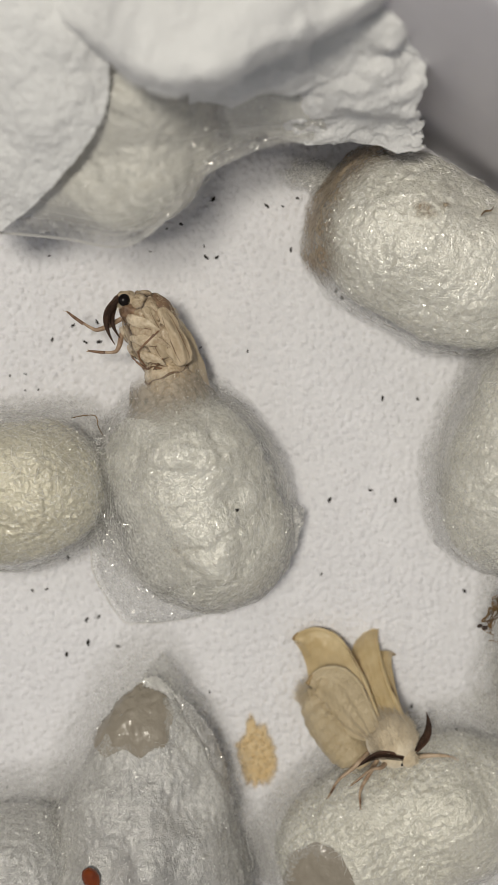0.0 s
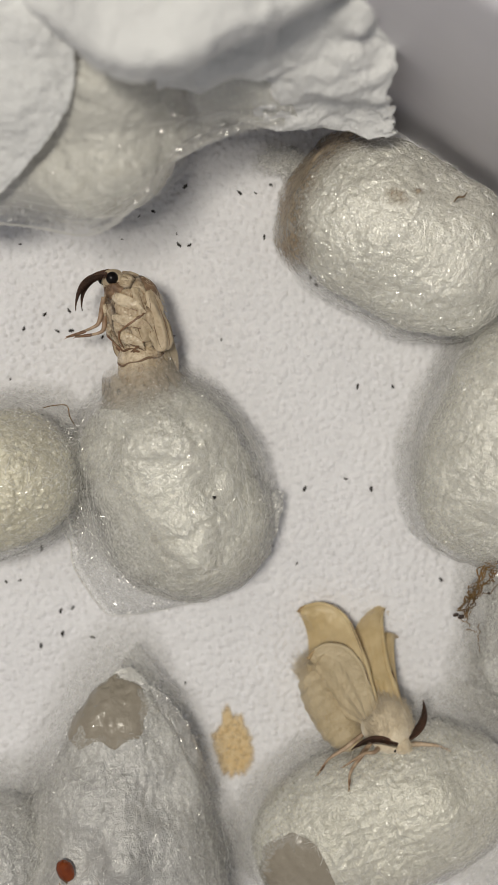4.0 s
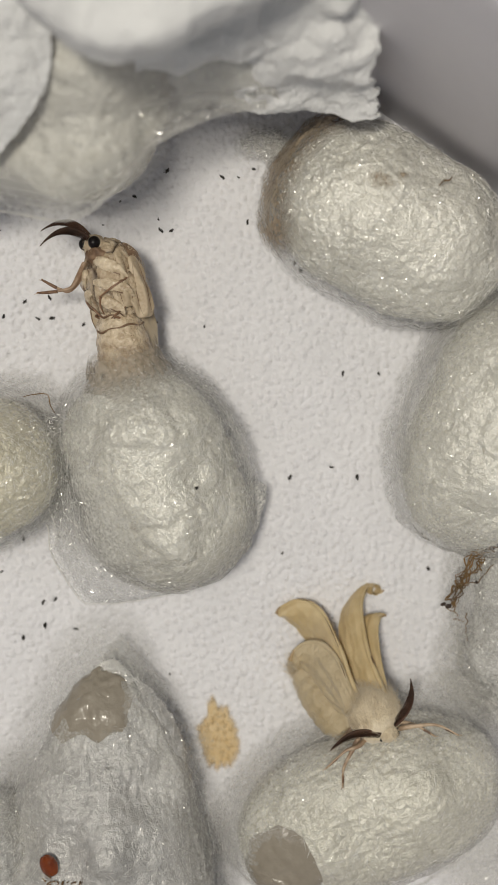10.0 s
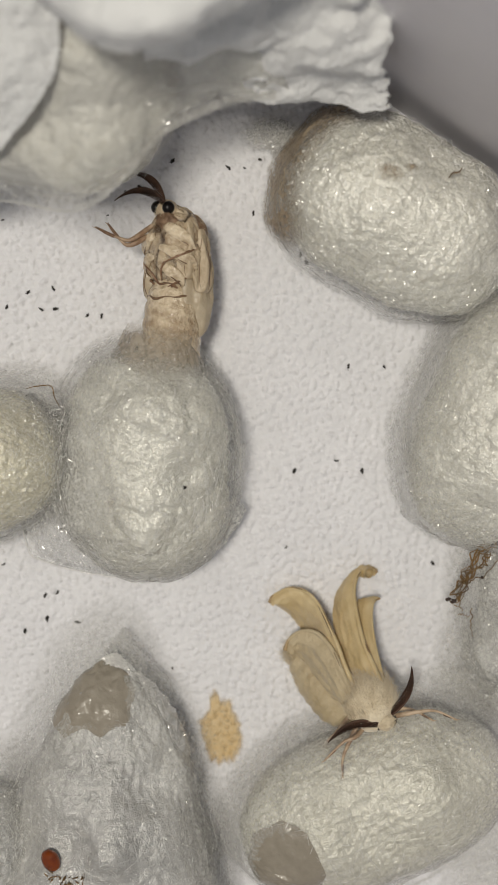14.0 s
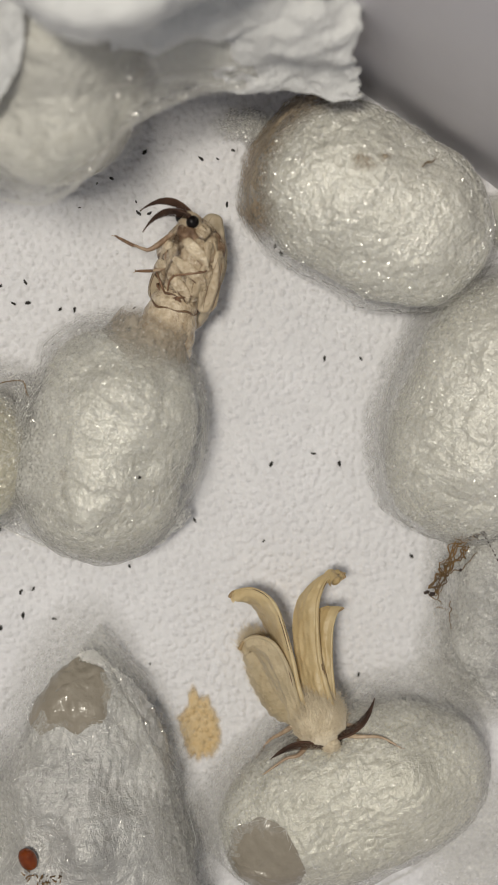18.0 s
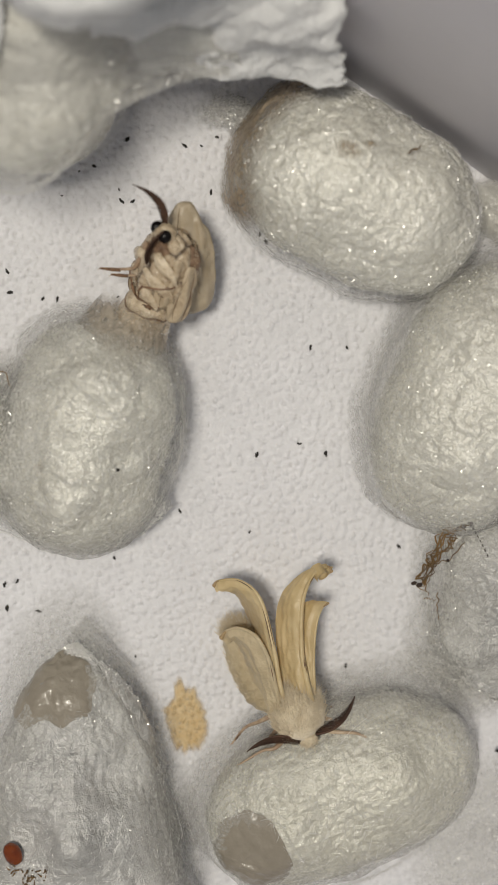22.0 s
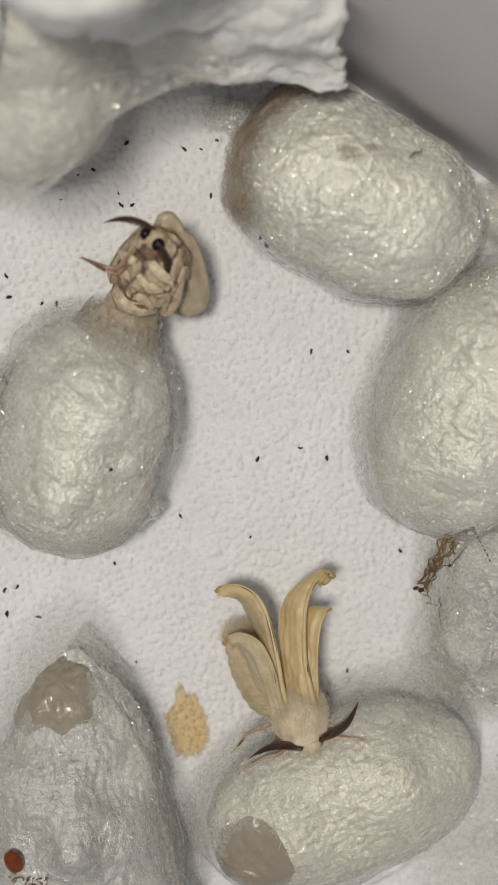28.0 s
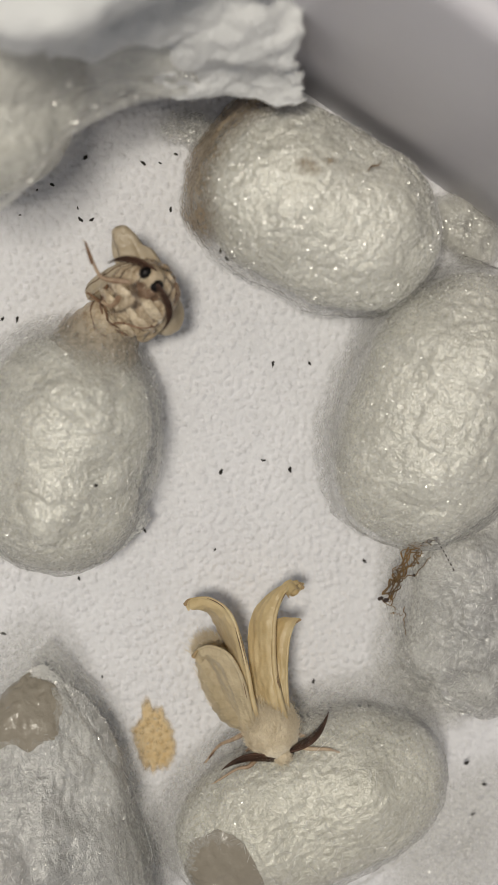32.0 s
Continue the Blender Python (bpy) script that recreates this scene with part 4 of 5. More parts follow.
def web_arch():
    """The silk web that spans from the hanging cocoon to the tissue edge."""
    rails = [[(-40.4, 45.5, 23), (-29.6, 46.5, 30), (-22.7, 46.5, 32.5), (-16.4, 45.5, 33), (-11.0, 44.1, 31), (-6.1, 42.6, 29), (-0.2, 41.2, 28)],
             [(-40.5, 40.7, 21.5), (-29.7, 40.7, 28.5), (-23.3, 40.2, 31), (-16.9, 39.7, 32), (-12.0, 39.7, 29), (-6.1, 40.2, 26.5), (0.8, 39.7, 25.5)],
             [(-40.8, 35.9, 17.2), (-29.8, 35.9, 24.2), (-22.9, 34.9, 27.2), (-16.4, 35.4, 28.2), (-11.8, 36.9, 25.7), (-5.5, 38.9, 23.2), (1.5, 38.9, 22.7)],
             [(-38.6, 31.3, 22.0), (-28.8, 31.4, 24.0), (-21.9, 30.1, 27.0), (-15.6, 31.7, 28.0), (-11.4, 34.7, 25.0), (-5.1, 37.8, 22.5), (2.0, 38.5, 21.0)],
             [(-37.9, 27.9, 19.0), (-27.1, 27.1, 21.0), (-19.9, 26.2, 25.0), (-14.9, 29.6, 27.0), (-11.5, 33.8, 24.5), (-4.7, 37.2, 22.0), (2.5, 38.1, 20.5)]]
    g = np.stack([spline(r, 130) for r in np.stack([spline(r, 240) for r in rails], 1)])
    g[..., 2] += 0.5 * fractal(g, 3.5, 3, 91) - 0.22 * np.abs(fractal(g, 1.3, 2, 92)) - 0.35 * np.abs(noise3(g * [0.5, 1.0, 0.5], 3.0, 93))
    me = density(sheet_mesh("silk_web", g), np.maximum(np.interp(np.linspace(0, 1, 240), [0, 0.5, 0.72, 1], [1, 1, 0.42, 0.5])[:, None] * np.ones(130)[None], np.clip(np.linspace(-9, 1, 130), 0, 1)[None]) * np.interp(np.linspace(0, 1, 130), [0, 0.6, 0.85, 1], [1, 1, 0.5, 0.05])[None])
    ob = tagged(part("silk_web", me, WEB), "translucent silk web stretched between cocoon and tissue", "silk web")
    rng = np.random.default_rng(92)
    lines = [spline(g[int(rng.integers(0, 80)):, int(rng.integers(52, 130))][::19] + rng.normal(size=3) * 0.2, 24) for _ in range(14)]
    lines += [g[::3, 129] + rng.normal(size=3) * 0.12 for _ in range(4)]
    tagged(part("loose_floss", strands("loose_floss", lines, 0.025), THREAD, ob), kind="stuff")
    edge = [g[k * 8 // 3:k * 8 // 3 + 90:3, 129 - 2 * m] + [0, 0, 0.15] + rng.normal(size=3) * 0.15 for k, m in ((0, 0), (18, 0), (36, 0), (52, 0), (30, 2), (46, 3), (20, 4))]
    tagged(part("edge_thread", strands("edge_thread", edge, 0.07), THREAD, ob, "bright silk thread along the web's edge"), kind="stuff")
    tagged(part("silk_glint", flecks(g, -normals_of(g), 2600, 95, 0.6), FIBRE_GLINT, ob), kind="stuff")


# ---- small things ----
def droppings():
    rng = np.random.default_rng(5)
    spots = [(-10.1, 32.6), (-3.4, 31.9), (0.35, 32.9), (-0.4, 26.6), (5.3, 21.8), (6.0, 20.9), (11.4, 8.4), (5.0, -4.5), (10.2, -3.3), (13.4, -4.6), (22.5, -16.2),
             (-27.8, -12.0), (-25.5, -19.9), (-24, -19.6), (-25.3, -23), (-28, -24.4), (-21.5, -23.4), (-13.9, 29.6), (-10.8, 25.6), (-9.5, 25.6), (-27.2, 17.0), (-25.6, 15.0),
             (-23.9, 15.1), (-24.2, 17.5), (-29.7, 15.3), (-20.2, 14.3), (-18.5, 14.3), (16.1, -31.3), (-4.3, -11.4), (35.2, -42.2), (37.4, -45.1), (36.1, -49), (31.8, -32.4)]
    small = [(-1.5, 31.9), (15.8, 8.3), (-15.7, 29), (-11.4, 14.5), (-5.6, 14.1), (-30.5, -16), (-12.3, -17), (4.1, -14.1), (-30, 25.5), (-34.9, 10.8), (-33, 11), (-33, 9),
             (-31.4, 9.1), (-23.4, -11.8), (-32.2, -16.2), (-18.4, -15.7), (-9.9, -29.4), (-36, -45.8), (-17.7, 26.2), (36.2, -57.1), (-11.1, 26.9)]
    base = [blob("dropping", (0.15, 0.27, 0.13), s, 0.75, 0.35, 12, 9) for s in range(5)]
    for k, (x, y) in enumerate(spots + small):
        f = rng.uniform(0.85, 1.25) if k < len(spots) else rng.uniform(0.45, 0.8)
        ob = part("dropping", base[k % 5], FRASS)
        ob.matrix_basis = at(x, y, float(emboss(np.array(x), np.array(y))) + (1.9 if x > 30 and y < -40 else 0.0), 0, 0, rng.uniform(0, 180)) @ Matrix.Diagonal((f, f, f, 1))
        tagged(ob, "tiny black dropping on the white paper", "dropping", "droppings on the paper")


def stain():
    me = lumpy_patch("stain", -4.0, -37.2, 2.7, 4.6, 8, lambda x, y: emboss(x, y) + 0.07, 8, 0.30, 120, 50, 0.03)
    density(me, np.clip(2.2 * (1 - np.linspace(0, 1, 50) ** 2), 0, 1)[None] * np.ones((120, 1)))
    tagged(part("stain", me, STAIN), "dried ochre stain on the white paper", "stain")


def roots():
    ob = thing("dry_rootlets", "tangle of dry brown rootlets caught in silk", "rootlets", at(22.8, -18.85, 7.4))
    rng = np.random.default_rng(17)
    stem = spline([[0, 0, 0], [1.55, 1.85, 0.4], [2.15, 3.0, 0.9], [2.3, 4.3, 2.2], [2.6, 6.7, 3.9], [3.8, 7.5, 5.2], [5.2, 8.6, 6.4]], 70)
    loop = spline([[0.5, -0.5, 0], [1.7, 0.7, 0.4], [2.3, 2.9, 0.9], [3.3, 4.7, 2.6], [3.6, 6.2, 4.2], [4.1, 7.4, 5.4]], 70)
    for k in range(9):
        way = stem if k % 3 else loop
        lo, hi = int(rng.integers(0, 10)), int(rng.integers(52, 70))
        wig = spline(rng.normal(size=(9, 3)) * [0.34, 0.3, 0.2], hi - lo) + spline(rng.normal(size=(26, 3)) * 0.075, hi - lo)
        part("rootlet", raw("rootlet", *tube_data(way[lo:hi] + wig, np.linspace(0.105, 0.085, hi - lo) * rng.uniform(0.5, 1.05) * (1 + 0.3 * np.sin(np.linspace(0, 31, hi - lo) + k)), 5)), ROOT, ob)
    for line, r in (([[1.7, 2.0, 0.5], [2.9, 2.5, 0.8], [3.9, 2.9, 1.0], [5.0, 4.2, 1.6], [5.5, 5.3, 2.2]], 0.07),
                    ([[1.6, 1.0, 0.3], [1.5, -0.6, 0.2], [1.9, -1.5, 0.1]], 0.07), ([[1.3, -1.9, 0.0], [2.0, -1.9, 0.1], [3.0, -2.1, 0.1]], 0.05),
                    ([[3.1, -1.1, 0.2], [3.0, -2.4, 0.1], [3.1, -3.7, 0.0], [3.2, -4.6, 0.0]], 0.06), ([[0.2, 0.1, 0], [1.0, -0.9, 0.1], [1.7, 0.0, 0.3], [2.0, 1.4, 0.6]], 0.06)):
        p = spline(line, 36) + spline(rng.normal(size=(9, 3)) * 0.09, 36)
        part("rootlet", raw("rootlet", *tube_data(p, np.linspace(r, r * 0.6, 36), 4)), ROOT, ob)
    for x, y, z, w, n in ((0.1, 0.0, 0.2, 0.3, 5), (0.75, -0.2, 0.25, 0.36, 9), (4.0, 7.6, 5.4, 0.3, 7), (4.6, 8.1, 5.9, 0.34, 6), (5.2, 8.6, 6.4, 0.36, 8), (5.4, 8.2, 6.3, 0.22, 4), (3.9, 2.9, 1.1, 0.2, 3)):
        part("knot", blob("knot", (w, w * 0.75, w * 0.6), n, 0.3), DARK, ob, "dark knot of root", at(x, y, z, 0, 0, 40 * n))
    for k in range(7):
        u = k / 6
        part("crumb", blob("crumb", (0.17, 0.07, 0.07), 20 + k, 0.3), DARK, ob, "dark crumb on a thread", at(5.6 + 2.6 * u, 7.8 - 3.5 * u - 0.5 * u * u, 6.0 - 3.3 * u, 0, 0, -52 - 12 * u))


paper_floor()
build_box()
big, big_shell = cocoon("large wrinkled white cocoon browned at one end", 15.9, 26.4, 9.4, -28, 13.9, 10.4, 9.2, 1, SILK, flare=1.06, skirt=0.8, spread=0.3, threads=10, longs=14, arc=(140, 385), crease=0.12, wrinkle=0.155, start=0.7, bare=(-2, 2))
part("browned_rim", veil_mesh(big_shell, 9.4, 141, 1.08, 0.5, 0.05, 110, 44, (130, 234), 1.9, 0.95), BROWNING, big, "browned end of the silk")
for k, (t0, k0, r1, r2) in enumerate([(74, -0.34, 1.5, 1.2), (66, -0.2, 0.8, 0.7)]):
    part("brown_mark", density(shell_patch("brown_mark", big_shell, t0, k0, r1, r2, 150 + k, 0.4, 0.42), np.linspace(1.3, 0.0, 16)[None] * np.ones((64, 1))), BROWNING, big, "faint brown mark")
cocoon("white cocoon wrapped in grey silk floss", 29.8, 3.4, 9.2, 68, 15.8, 11.2, 9.2, 2, SILK, flare=1.07, skirt=1.1, leave=0.1, crease=0.15, spread=0.8)
cocoon("low cocoon buried in thick silk floss", 38.5, -20.0, 4.2, 60, 14.0, 12.0, 5.6, 3, SILK_GREY, flare=1.36, threads=260, crease=0.5, lumps=2.2, wrinkle=0.3, skirt=1.2, leave=0.5, bits=9000)
cocoon_d, d_shell = cocoon("cream cocoon with a wet exit hole beneath a moth", 14.5, -44.6, 7.0, 22, 16.6, 10.2, 7.6, 4, SILK_DULL, flare=1.2, crease=0.08, skirt=1.1, leave=0.25, spread=1.3, bare=(-1.1, -0.6))
part("exit_hole", shell_patch("exit_hole", d_shell, 98, -0.80, 4.2, 4.4, 51, 0.14, 0.6), WET, cocoon_d, "wet translucent exit hole")
tent, tent_shell = cocoon("grey pointed cocoon with a wet membrane at its tip", -17.6, -46.4, 6.6, 88, 22.0, 12.4, 8.6, 5, SILK_GREY, taper=0.62, waist=0.0, flare=1.38, skirt=1.0, crease=0.15, lumps=1.5, bits=9000, leave=0.5, longs=24, threads=90, bare=(0.5, 1.1))
pt, ps = np.meshgrid(np.linspace(0, 2 * np.pi, 60, endpoint=False), np.linspace(0, 1, 24), indexing="ij")
peak = np.stack([15.2 + 8.2 * ps, -1.6 + 0.6 * ps + (6.6 - 6.4 * ps**0.8) * np.cos(pt), -5.0 + 2.0 * ps + (7.6 - 7.4 * ps**0.9) * np.sin(pt)], -1)
peak += 0.3 * np.stack([0 * pt, fractal(peak, 2.0, 3, 261), fractal(peak, 2.0, 3, 262)], -1)
part("floss_peak", density(sheet_mesh("floss_peak", peak, 0, True), np.clip(ps * 4, 0, 1) * (1 - 0.6 * ps)), VEIL, tent, "drawn-out peak of silk floss")
part("browned_patch", density(shell_patch("browned_patch", tent_shell, 84, -0.40, 2.2, 3.2, 152, 0.5, 0.9), np.linspace(2.2, 0.0, 16)[None] * np.ones((64, 1))), BROWNING, tent, "browned silk beneath a drop")
part("membrane", shell_patch("membrane", tent_shell, 62, 0.80, 5.2, 7.0, 52, 0.24, 0.85), WET, tent, "wet beige membrane")
cocoon("crumpled white cocoon beside an orange drop", -37.0, -52.0, 6.0, 20, 13.0, 9.5, 8.0, 6, SILK_GREY)
cocoon("yellowish cocoon pressed against its neighbour", -34.5, -2.6, 7.4, 8, 12.0, 8.6, 7.4, 7, SILK_YELLOW, flare=1.2)
cocoon("white cocoon hanging under tissue and web", -18.5, 39.5, 11.0, 70, 11.0, 8.5, 8.5, 8, SILK, skirt=0.0, threads=60)
spent, spent_shell = cocoon("cream cocoon with a damp brown neck that a moth leaves", -11.7, -3.5, 8.2, 107, 13.2, 10.0, 8.4, 9, SILK, threads=240, spread=1.1, flare=1.12, lumps=0.85, crease=0.22, wrinkle=0.15, bits=6000, start=0.76)
ths, ss = np.meshgrid(np.linspace(0, 2 * np.pi, 60, endpoint=False), np.linspace(0, 1, 24), indexing="ij")
collar = np.stack([9.6 + 6.6 * ss, np.interp(ss, [0, 0.3, 0.6, 1], [6.6, 5.5, 4.6, 3.9]) * np.cos(ths) - 0.8 * ss, np.interp(ss, [0, 0.3, 0.6, 1], [6.6, 5.8, 4.7, 3.9]) * np.sin(ths) - 0.2], -1)
collar += 0.3 * np.stack([fractal(collar, 2.0, 3, 61), fractal(collar, 2.0, 3, 62), fractal(collar, 2.0, 3, 63)], -1)
shoulder = np.stack([3.5 + 11.0 * ss, np.interp(ss, [0, 0.4, 0.75, 1], [10.1, 9.3, 7.4, 5.0]) * np.cos(ths), np.interp(ss, [0, 0.4, 0.75, 1], [8.6, 7.9, 6.6, 4.9]) * np.sin(ths)], -1)
shoulder += 0.45 * np.stack([fractal(shoulder, 2.5, 3, 71), fractal(shoulder, 2.5, 3, 72), fractal(shoulder, 2.5, 3, 73)], -1)
part("floss_shoulder", density(sheet_mesh("floss_shoulder", shoulder, 0, True), np.interp(ss, [0, 0.25, 0.6, 1], [0, 0.2, 0.4, 0])), VEIL, spent, "loose silk floss drawn up to the neck")
tagged(part("silk_glint", flecks(shoulder, normals_of(shoulder) * np.sign(shoulder[..., 2:]), 500, 74), FIBRE_GLINT, spent, "bright slivers added as glints of the silk"), kind="stuff")
part("neck", density(sheet_mesh("neck", collar, 0, True), np.interp(ss, [0, 0.3, 0.55, 0.75, 1], [0, 0.45, 1, 0.8, 0])), NECK, spent, "damp brown silk neck")


sheath_r = np.interp(np.linspace(62, 200, 90), [62, 70, 85, 98, 115, 134, 150, 166, 185, 200], [11.0, 13.2, 14.4, 14.6, 16.2, 18.0, 16.2, 15.0, 13.8, 12.2])
tt, qq = np.meshgrid(np.radians(np.linspace(62, 200, 90)), np.linspace(0, 1, 30), indexing="ij")
rin = 0.86 / np.sqrt((np.cos(tt) / 13.2) ** 2 + (np.sin(tt) / 10.0) ** 2)
rr = rin + (sheath_r[:, None] - rin) * qq
sheath = np.stack([rr * np.cos(tt), rr * np.sin(tt), 4.4 - 8.6 * qq**1.2], -1)
sheath += 0.35 * np.stack([fractal(sheath, 3.0, 3, 161), fractal(sheath, 3.0, 3, 162), fractal(sheath, 3.0, 3, 163)], -1)
part("floss_sheath", density(sheet_mesh("floss_sheath", sheath), 0.75 * np.clip(qq * 5, 0, 1) * np.clip(np.minimum(tt - tt.min(), tt.max() - tt) * 4, 0, 1)), VEIL, spent, "translucent sheath of stretched silk")
tagged(part("silk_glint", flecks(sheath, 0 * sheath + [0, 0, 1], 700, 165, 0.4), FIBRE_GLINT, spent, "bright slivers added as glints of the silk"), kind="stuff")
tagged(part("edge_thread", strands("edge_thread", [sheath[6:84, 29] + d for d in ([0, 0, 0], [0.1, 0.05, 0.1], [-0.1, 0.1, 0.05])], 0.05), FIBRE_GLINT, spent, "bright silk thread along the sheath's edge"), kind="stuff")
part("flank_film", density(shell_patch("flank_film", spent_shell, 28, -0.2, 10.5, 8.5, 191, 0.3, 0.55, 120, 50), np.interp(np.linspace(0, 1, 50), [0, 0.55, 1], [1.5, 1.15, 0])[None] * np.ones((120, 1))), VEIL, spent, "grey translucent film of loose silk")
ft, fq = np.meshgrid(np.radians(np.linspace(-108, -176, 70)), np.linspace(0, 1, 24), indexing="ij")
fold_in = 0.93 / np.sqrt((np.cos(ft) / 13.2) ** 2 + (np.sin(ft) / 10.0) ** 2)
fold_out = np.interp(np.linspace(0, 1, 70), [0, 0.1, 0.3, 0.5, 0.75, 1], [11.0, 13.0, 13.4, 14.3, 14.6, 14.0])[:, None]
fr = fold_in + (fold_out - fold_in) * fq
fray = np.stack([fr * np.cos(ft), fr * np.sin(ft), 0.8 - 4.4 * fq**1.6 + 0.5 * np.sin(9 * fq + 6 * ft)], -1)
fray += 0.4 * np.stack([fractal(fray, 1.8, 3, 181), fractal(fray, 1.8, 3, 182), fractal(fray, 1.8, 3, 183)], -1)
part("frayed_fold", density(sheet_mesh("frayed_fold", fray), np.clip(np.minimum(ft - ft.min(), ft.max() - ft) * 7, 0, 1) * np.clip(fq * 5, 0, 1) * 1.8), VEIL, spent, "frayed fold of loose silk")
tagged(part("silk_glint", flecks(fray, 0 * fray + [0, 0, 1], 260, 185, 0.5), FIBRE_GLINT, spent, "bright slivers added as glints of the silk"), kind="stuff")
for k, (t0, k0, r1, r2) in enumerate([(64, -0.29, 1.1, 0.8), (119, -0.11, 0.2, 0.24)]):
    part("brown_mark" if k == 0 else "dark_speck", density(shell_patch("brown_mark", spent_shell, t0, k0, r1, r2, 170 + k, 0.4, 0.3 if k == 0 else 0.2), np.linspace(0.8, 0.0, 16)[None] * np.ones((64, 1))), BROWNING if k == 0 else FRASS, spent, "faint brown mark" if k == 0 else "tiny black speck")
part("twig", tube("twig", [(-0.9, -0.2, 0.1), (-0.3, 0.15, 0.3), (0.3, 0.0, 0.35), (0.9, 0.3, 0.2)], [0.06, 0.12, 0.1, 0.05], 6, 14), ROOT, tagged(thing("twig_bit", "tiny brown twig bit stuck on a cocoon", "twig", at(20.1, 30.7, 17.5, 0, 10, 20))))


def floss_mat(label, x, y, rx, ry, turn, rise, seed, material):
    """Loose silk spread over the paper."""
    th, q = np.meshgrid(np.linspace(0, 2 * np.pi, 110, endpoint=False), np.linspace(0, 1, 40), indexing="ij")
    ring = np.stack([np.cos(th), np.sin(th), 0 * th + seed], -1)
    r = q * (1 + 0.3 * fractal(ring, 0.6, 3, seed))
    ct, st = math.cos(math.radians(turn)), math.sin(math.radians(turn))
    u, v = rx * r * np.cos(th), ry * r * np.sin(th)
    g = np.stack([u * ct - v * st, u * st + v * ct, 0.3 + rise * (1 - q**2)], -1)
    g[..., 2] += (0.25 + 0.25 * rise) * fractal(g, 2.4, 4, seed + 2) * (1 - q)
    ob = thing("silk_floss", label, "silk floss", at(x, y, 0.2))
    part("floss_sheet", density(sheet_mesh("floss_sheet", g, 0, True), np.clip(1.5 * (1 - q**2), 0, 1)), material, ob)
    tagged(part("silk_glint", flecks(g[:, :30], normals_of(g)[:, :30] * [1, 1, 0] + [0, 0, 0.3], 800, seed + 3), FIBRE_GLINT, ob, "bright slivers added as glints of the silk"), kind="stuff")
    rng = np.random.default_rng(seed + 4)
    lines = []
    for _ in range(90):
        p = g[int(rng.integers(0, 110)), int(rng.integers(0, 34))]
        a, n = rng.uniform(0, 6.28), rng.uniform(2, 7)
        t = np.linspace(-0.5, 0.5, 9)[:, None]
        lines.append(p + n * t * [math.cos(a), math.sin(a), 0] + 0.5 * np.sin(t * [6, 7, 9]) * rng.normal(size=3) + [0, 0, 0.35])
    tagged(part("loose_floss", strands("loose_floss", lines, 0.018), THREAD, ob, "fine stray silk threads"), kind="stuff")


floss_mat("grey silk floss spread over the paper", 35.0, -53.0, 15.0, 11.0, 25, 1.6, 301, VEIL)
floss_mat("grey silk floss between two cocoons", 30.5, -32.5, 8.0, 5.0, -20, 1.2, 302, VEIL)
floss_mat("bright crumpled silk between cocoon and box wall", 34.2, 24.2, 5.5, 4.0, -35, 3.0, 303, WEB)
floss_mat("thin silk floss beneath the web", 2.5, 35.5, 4.5, 2.5, -10, 2.0, 305, VEIL)
film = thing("silk_film", "grey translucent silk film stretched between two cocoons", "silk film", at(-21.0, -4.5, 0))
fu, fv = np.meshgrid(np.linspace(-1, 1, 50), np.linspace(0, 1, 90), indexing="ij")
film_w = np.interp(fv, [0, 0.3, 0.7, 1], [1.6, 3.2, 3.6, 2.2])
film_g = np.stack([fu * film_w + np.interp(fv, [0, 1], [-1.2, 0.9]), 8.6 - 18.5 * fv, np.interp(fv, [0, 0.35, 0.75, 1], [9.2, 8.4, 4.0, 0.5]) + 0.8 * fu**2 * (1 - fv)], -1)
film_g += 0.4 * np.stack([fractal(film_g, 2.2, 3, 311), fractal(film_g, 2.2, 3, 312), fractal(film_g, 2.2, 3, 313)], -1)
part("film_sheet", density(sheet_mesh("film_sheet", film_g), 0.8 * np.clip((1 - np.abs(fu)) * 3, 0, 1) * np.clip(np.minimum(fv, 1 - fv) * 7, 0, 1)), VEIL, film)
tagged(part("silk_glint", flecks(film_g, 0 * film_g + [0, 0, 1], 500, 314, 0.4), FIBRE_GLINT, film, "bright slivers added as glints of the silk"), kind="stuff")
part("bright_thread", tube("bright_thread", [(-4.6, 1.6, 9.4), (-4.2, 0.2, 9.2), (-3.4, -1.2, 8.4), (-2.8, -3.2, 6.8), (-2.4, -5.2, 5.2)], [0.05, 0.1, 0.14, 0.16, 0.05], 6, 30), FIBRE_GLINT, film, "thick bright silk thread")
part("looped_thread", tube("looped_thread", [(-5.6, 11.0, 9.6), (-4.4, 11.4, 11), (-2.7, 11.5, 11.8), (-2.4, 10.2, 11), (-2.0, 9.0, 9.2)], [0.05, 0.06, 0.06, 0.06, 0.04], 5, 30), ROOT, film, "thin brownish looped thread")
fil = np.random.default_rng(316)
tangle = []
for _ in range(110):
    p = np.array([-3.6 + 1.5 * fil.normal(), fil.uniform(-5, 10), 0]) + [0, 0, 8.6 + 0.8 * fil.normal()]
    a, n, bow = fil.uniform(0, 6.28), fil.uniform(1.0, 4.5), fil.normal(size=3) * [0.9, 0.9, 0.3]
    q = np.linspace(-0.5, 0.5, 9)[:, None]
    tangle.append(p + n * q * [math.cos(a), math.sin(a), 0.1] + bow * np.cos(q * 3) + 0.12 * np.sin(q * [11, 14, 9]))
tagged(part("loose_floss", strands("loose_floss", tangle, 0.022), THREAD, film, "tangled stray silk threads"), kind="stuff")
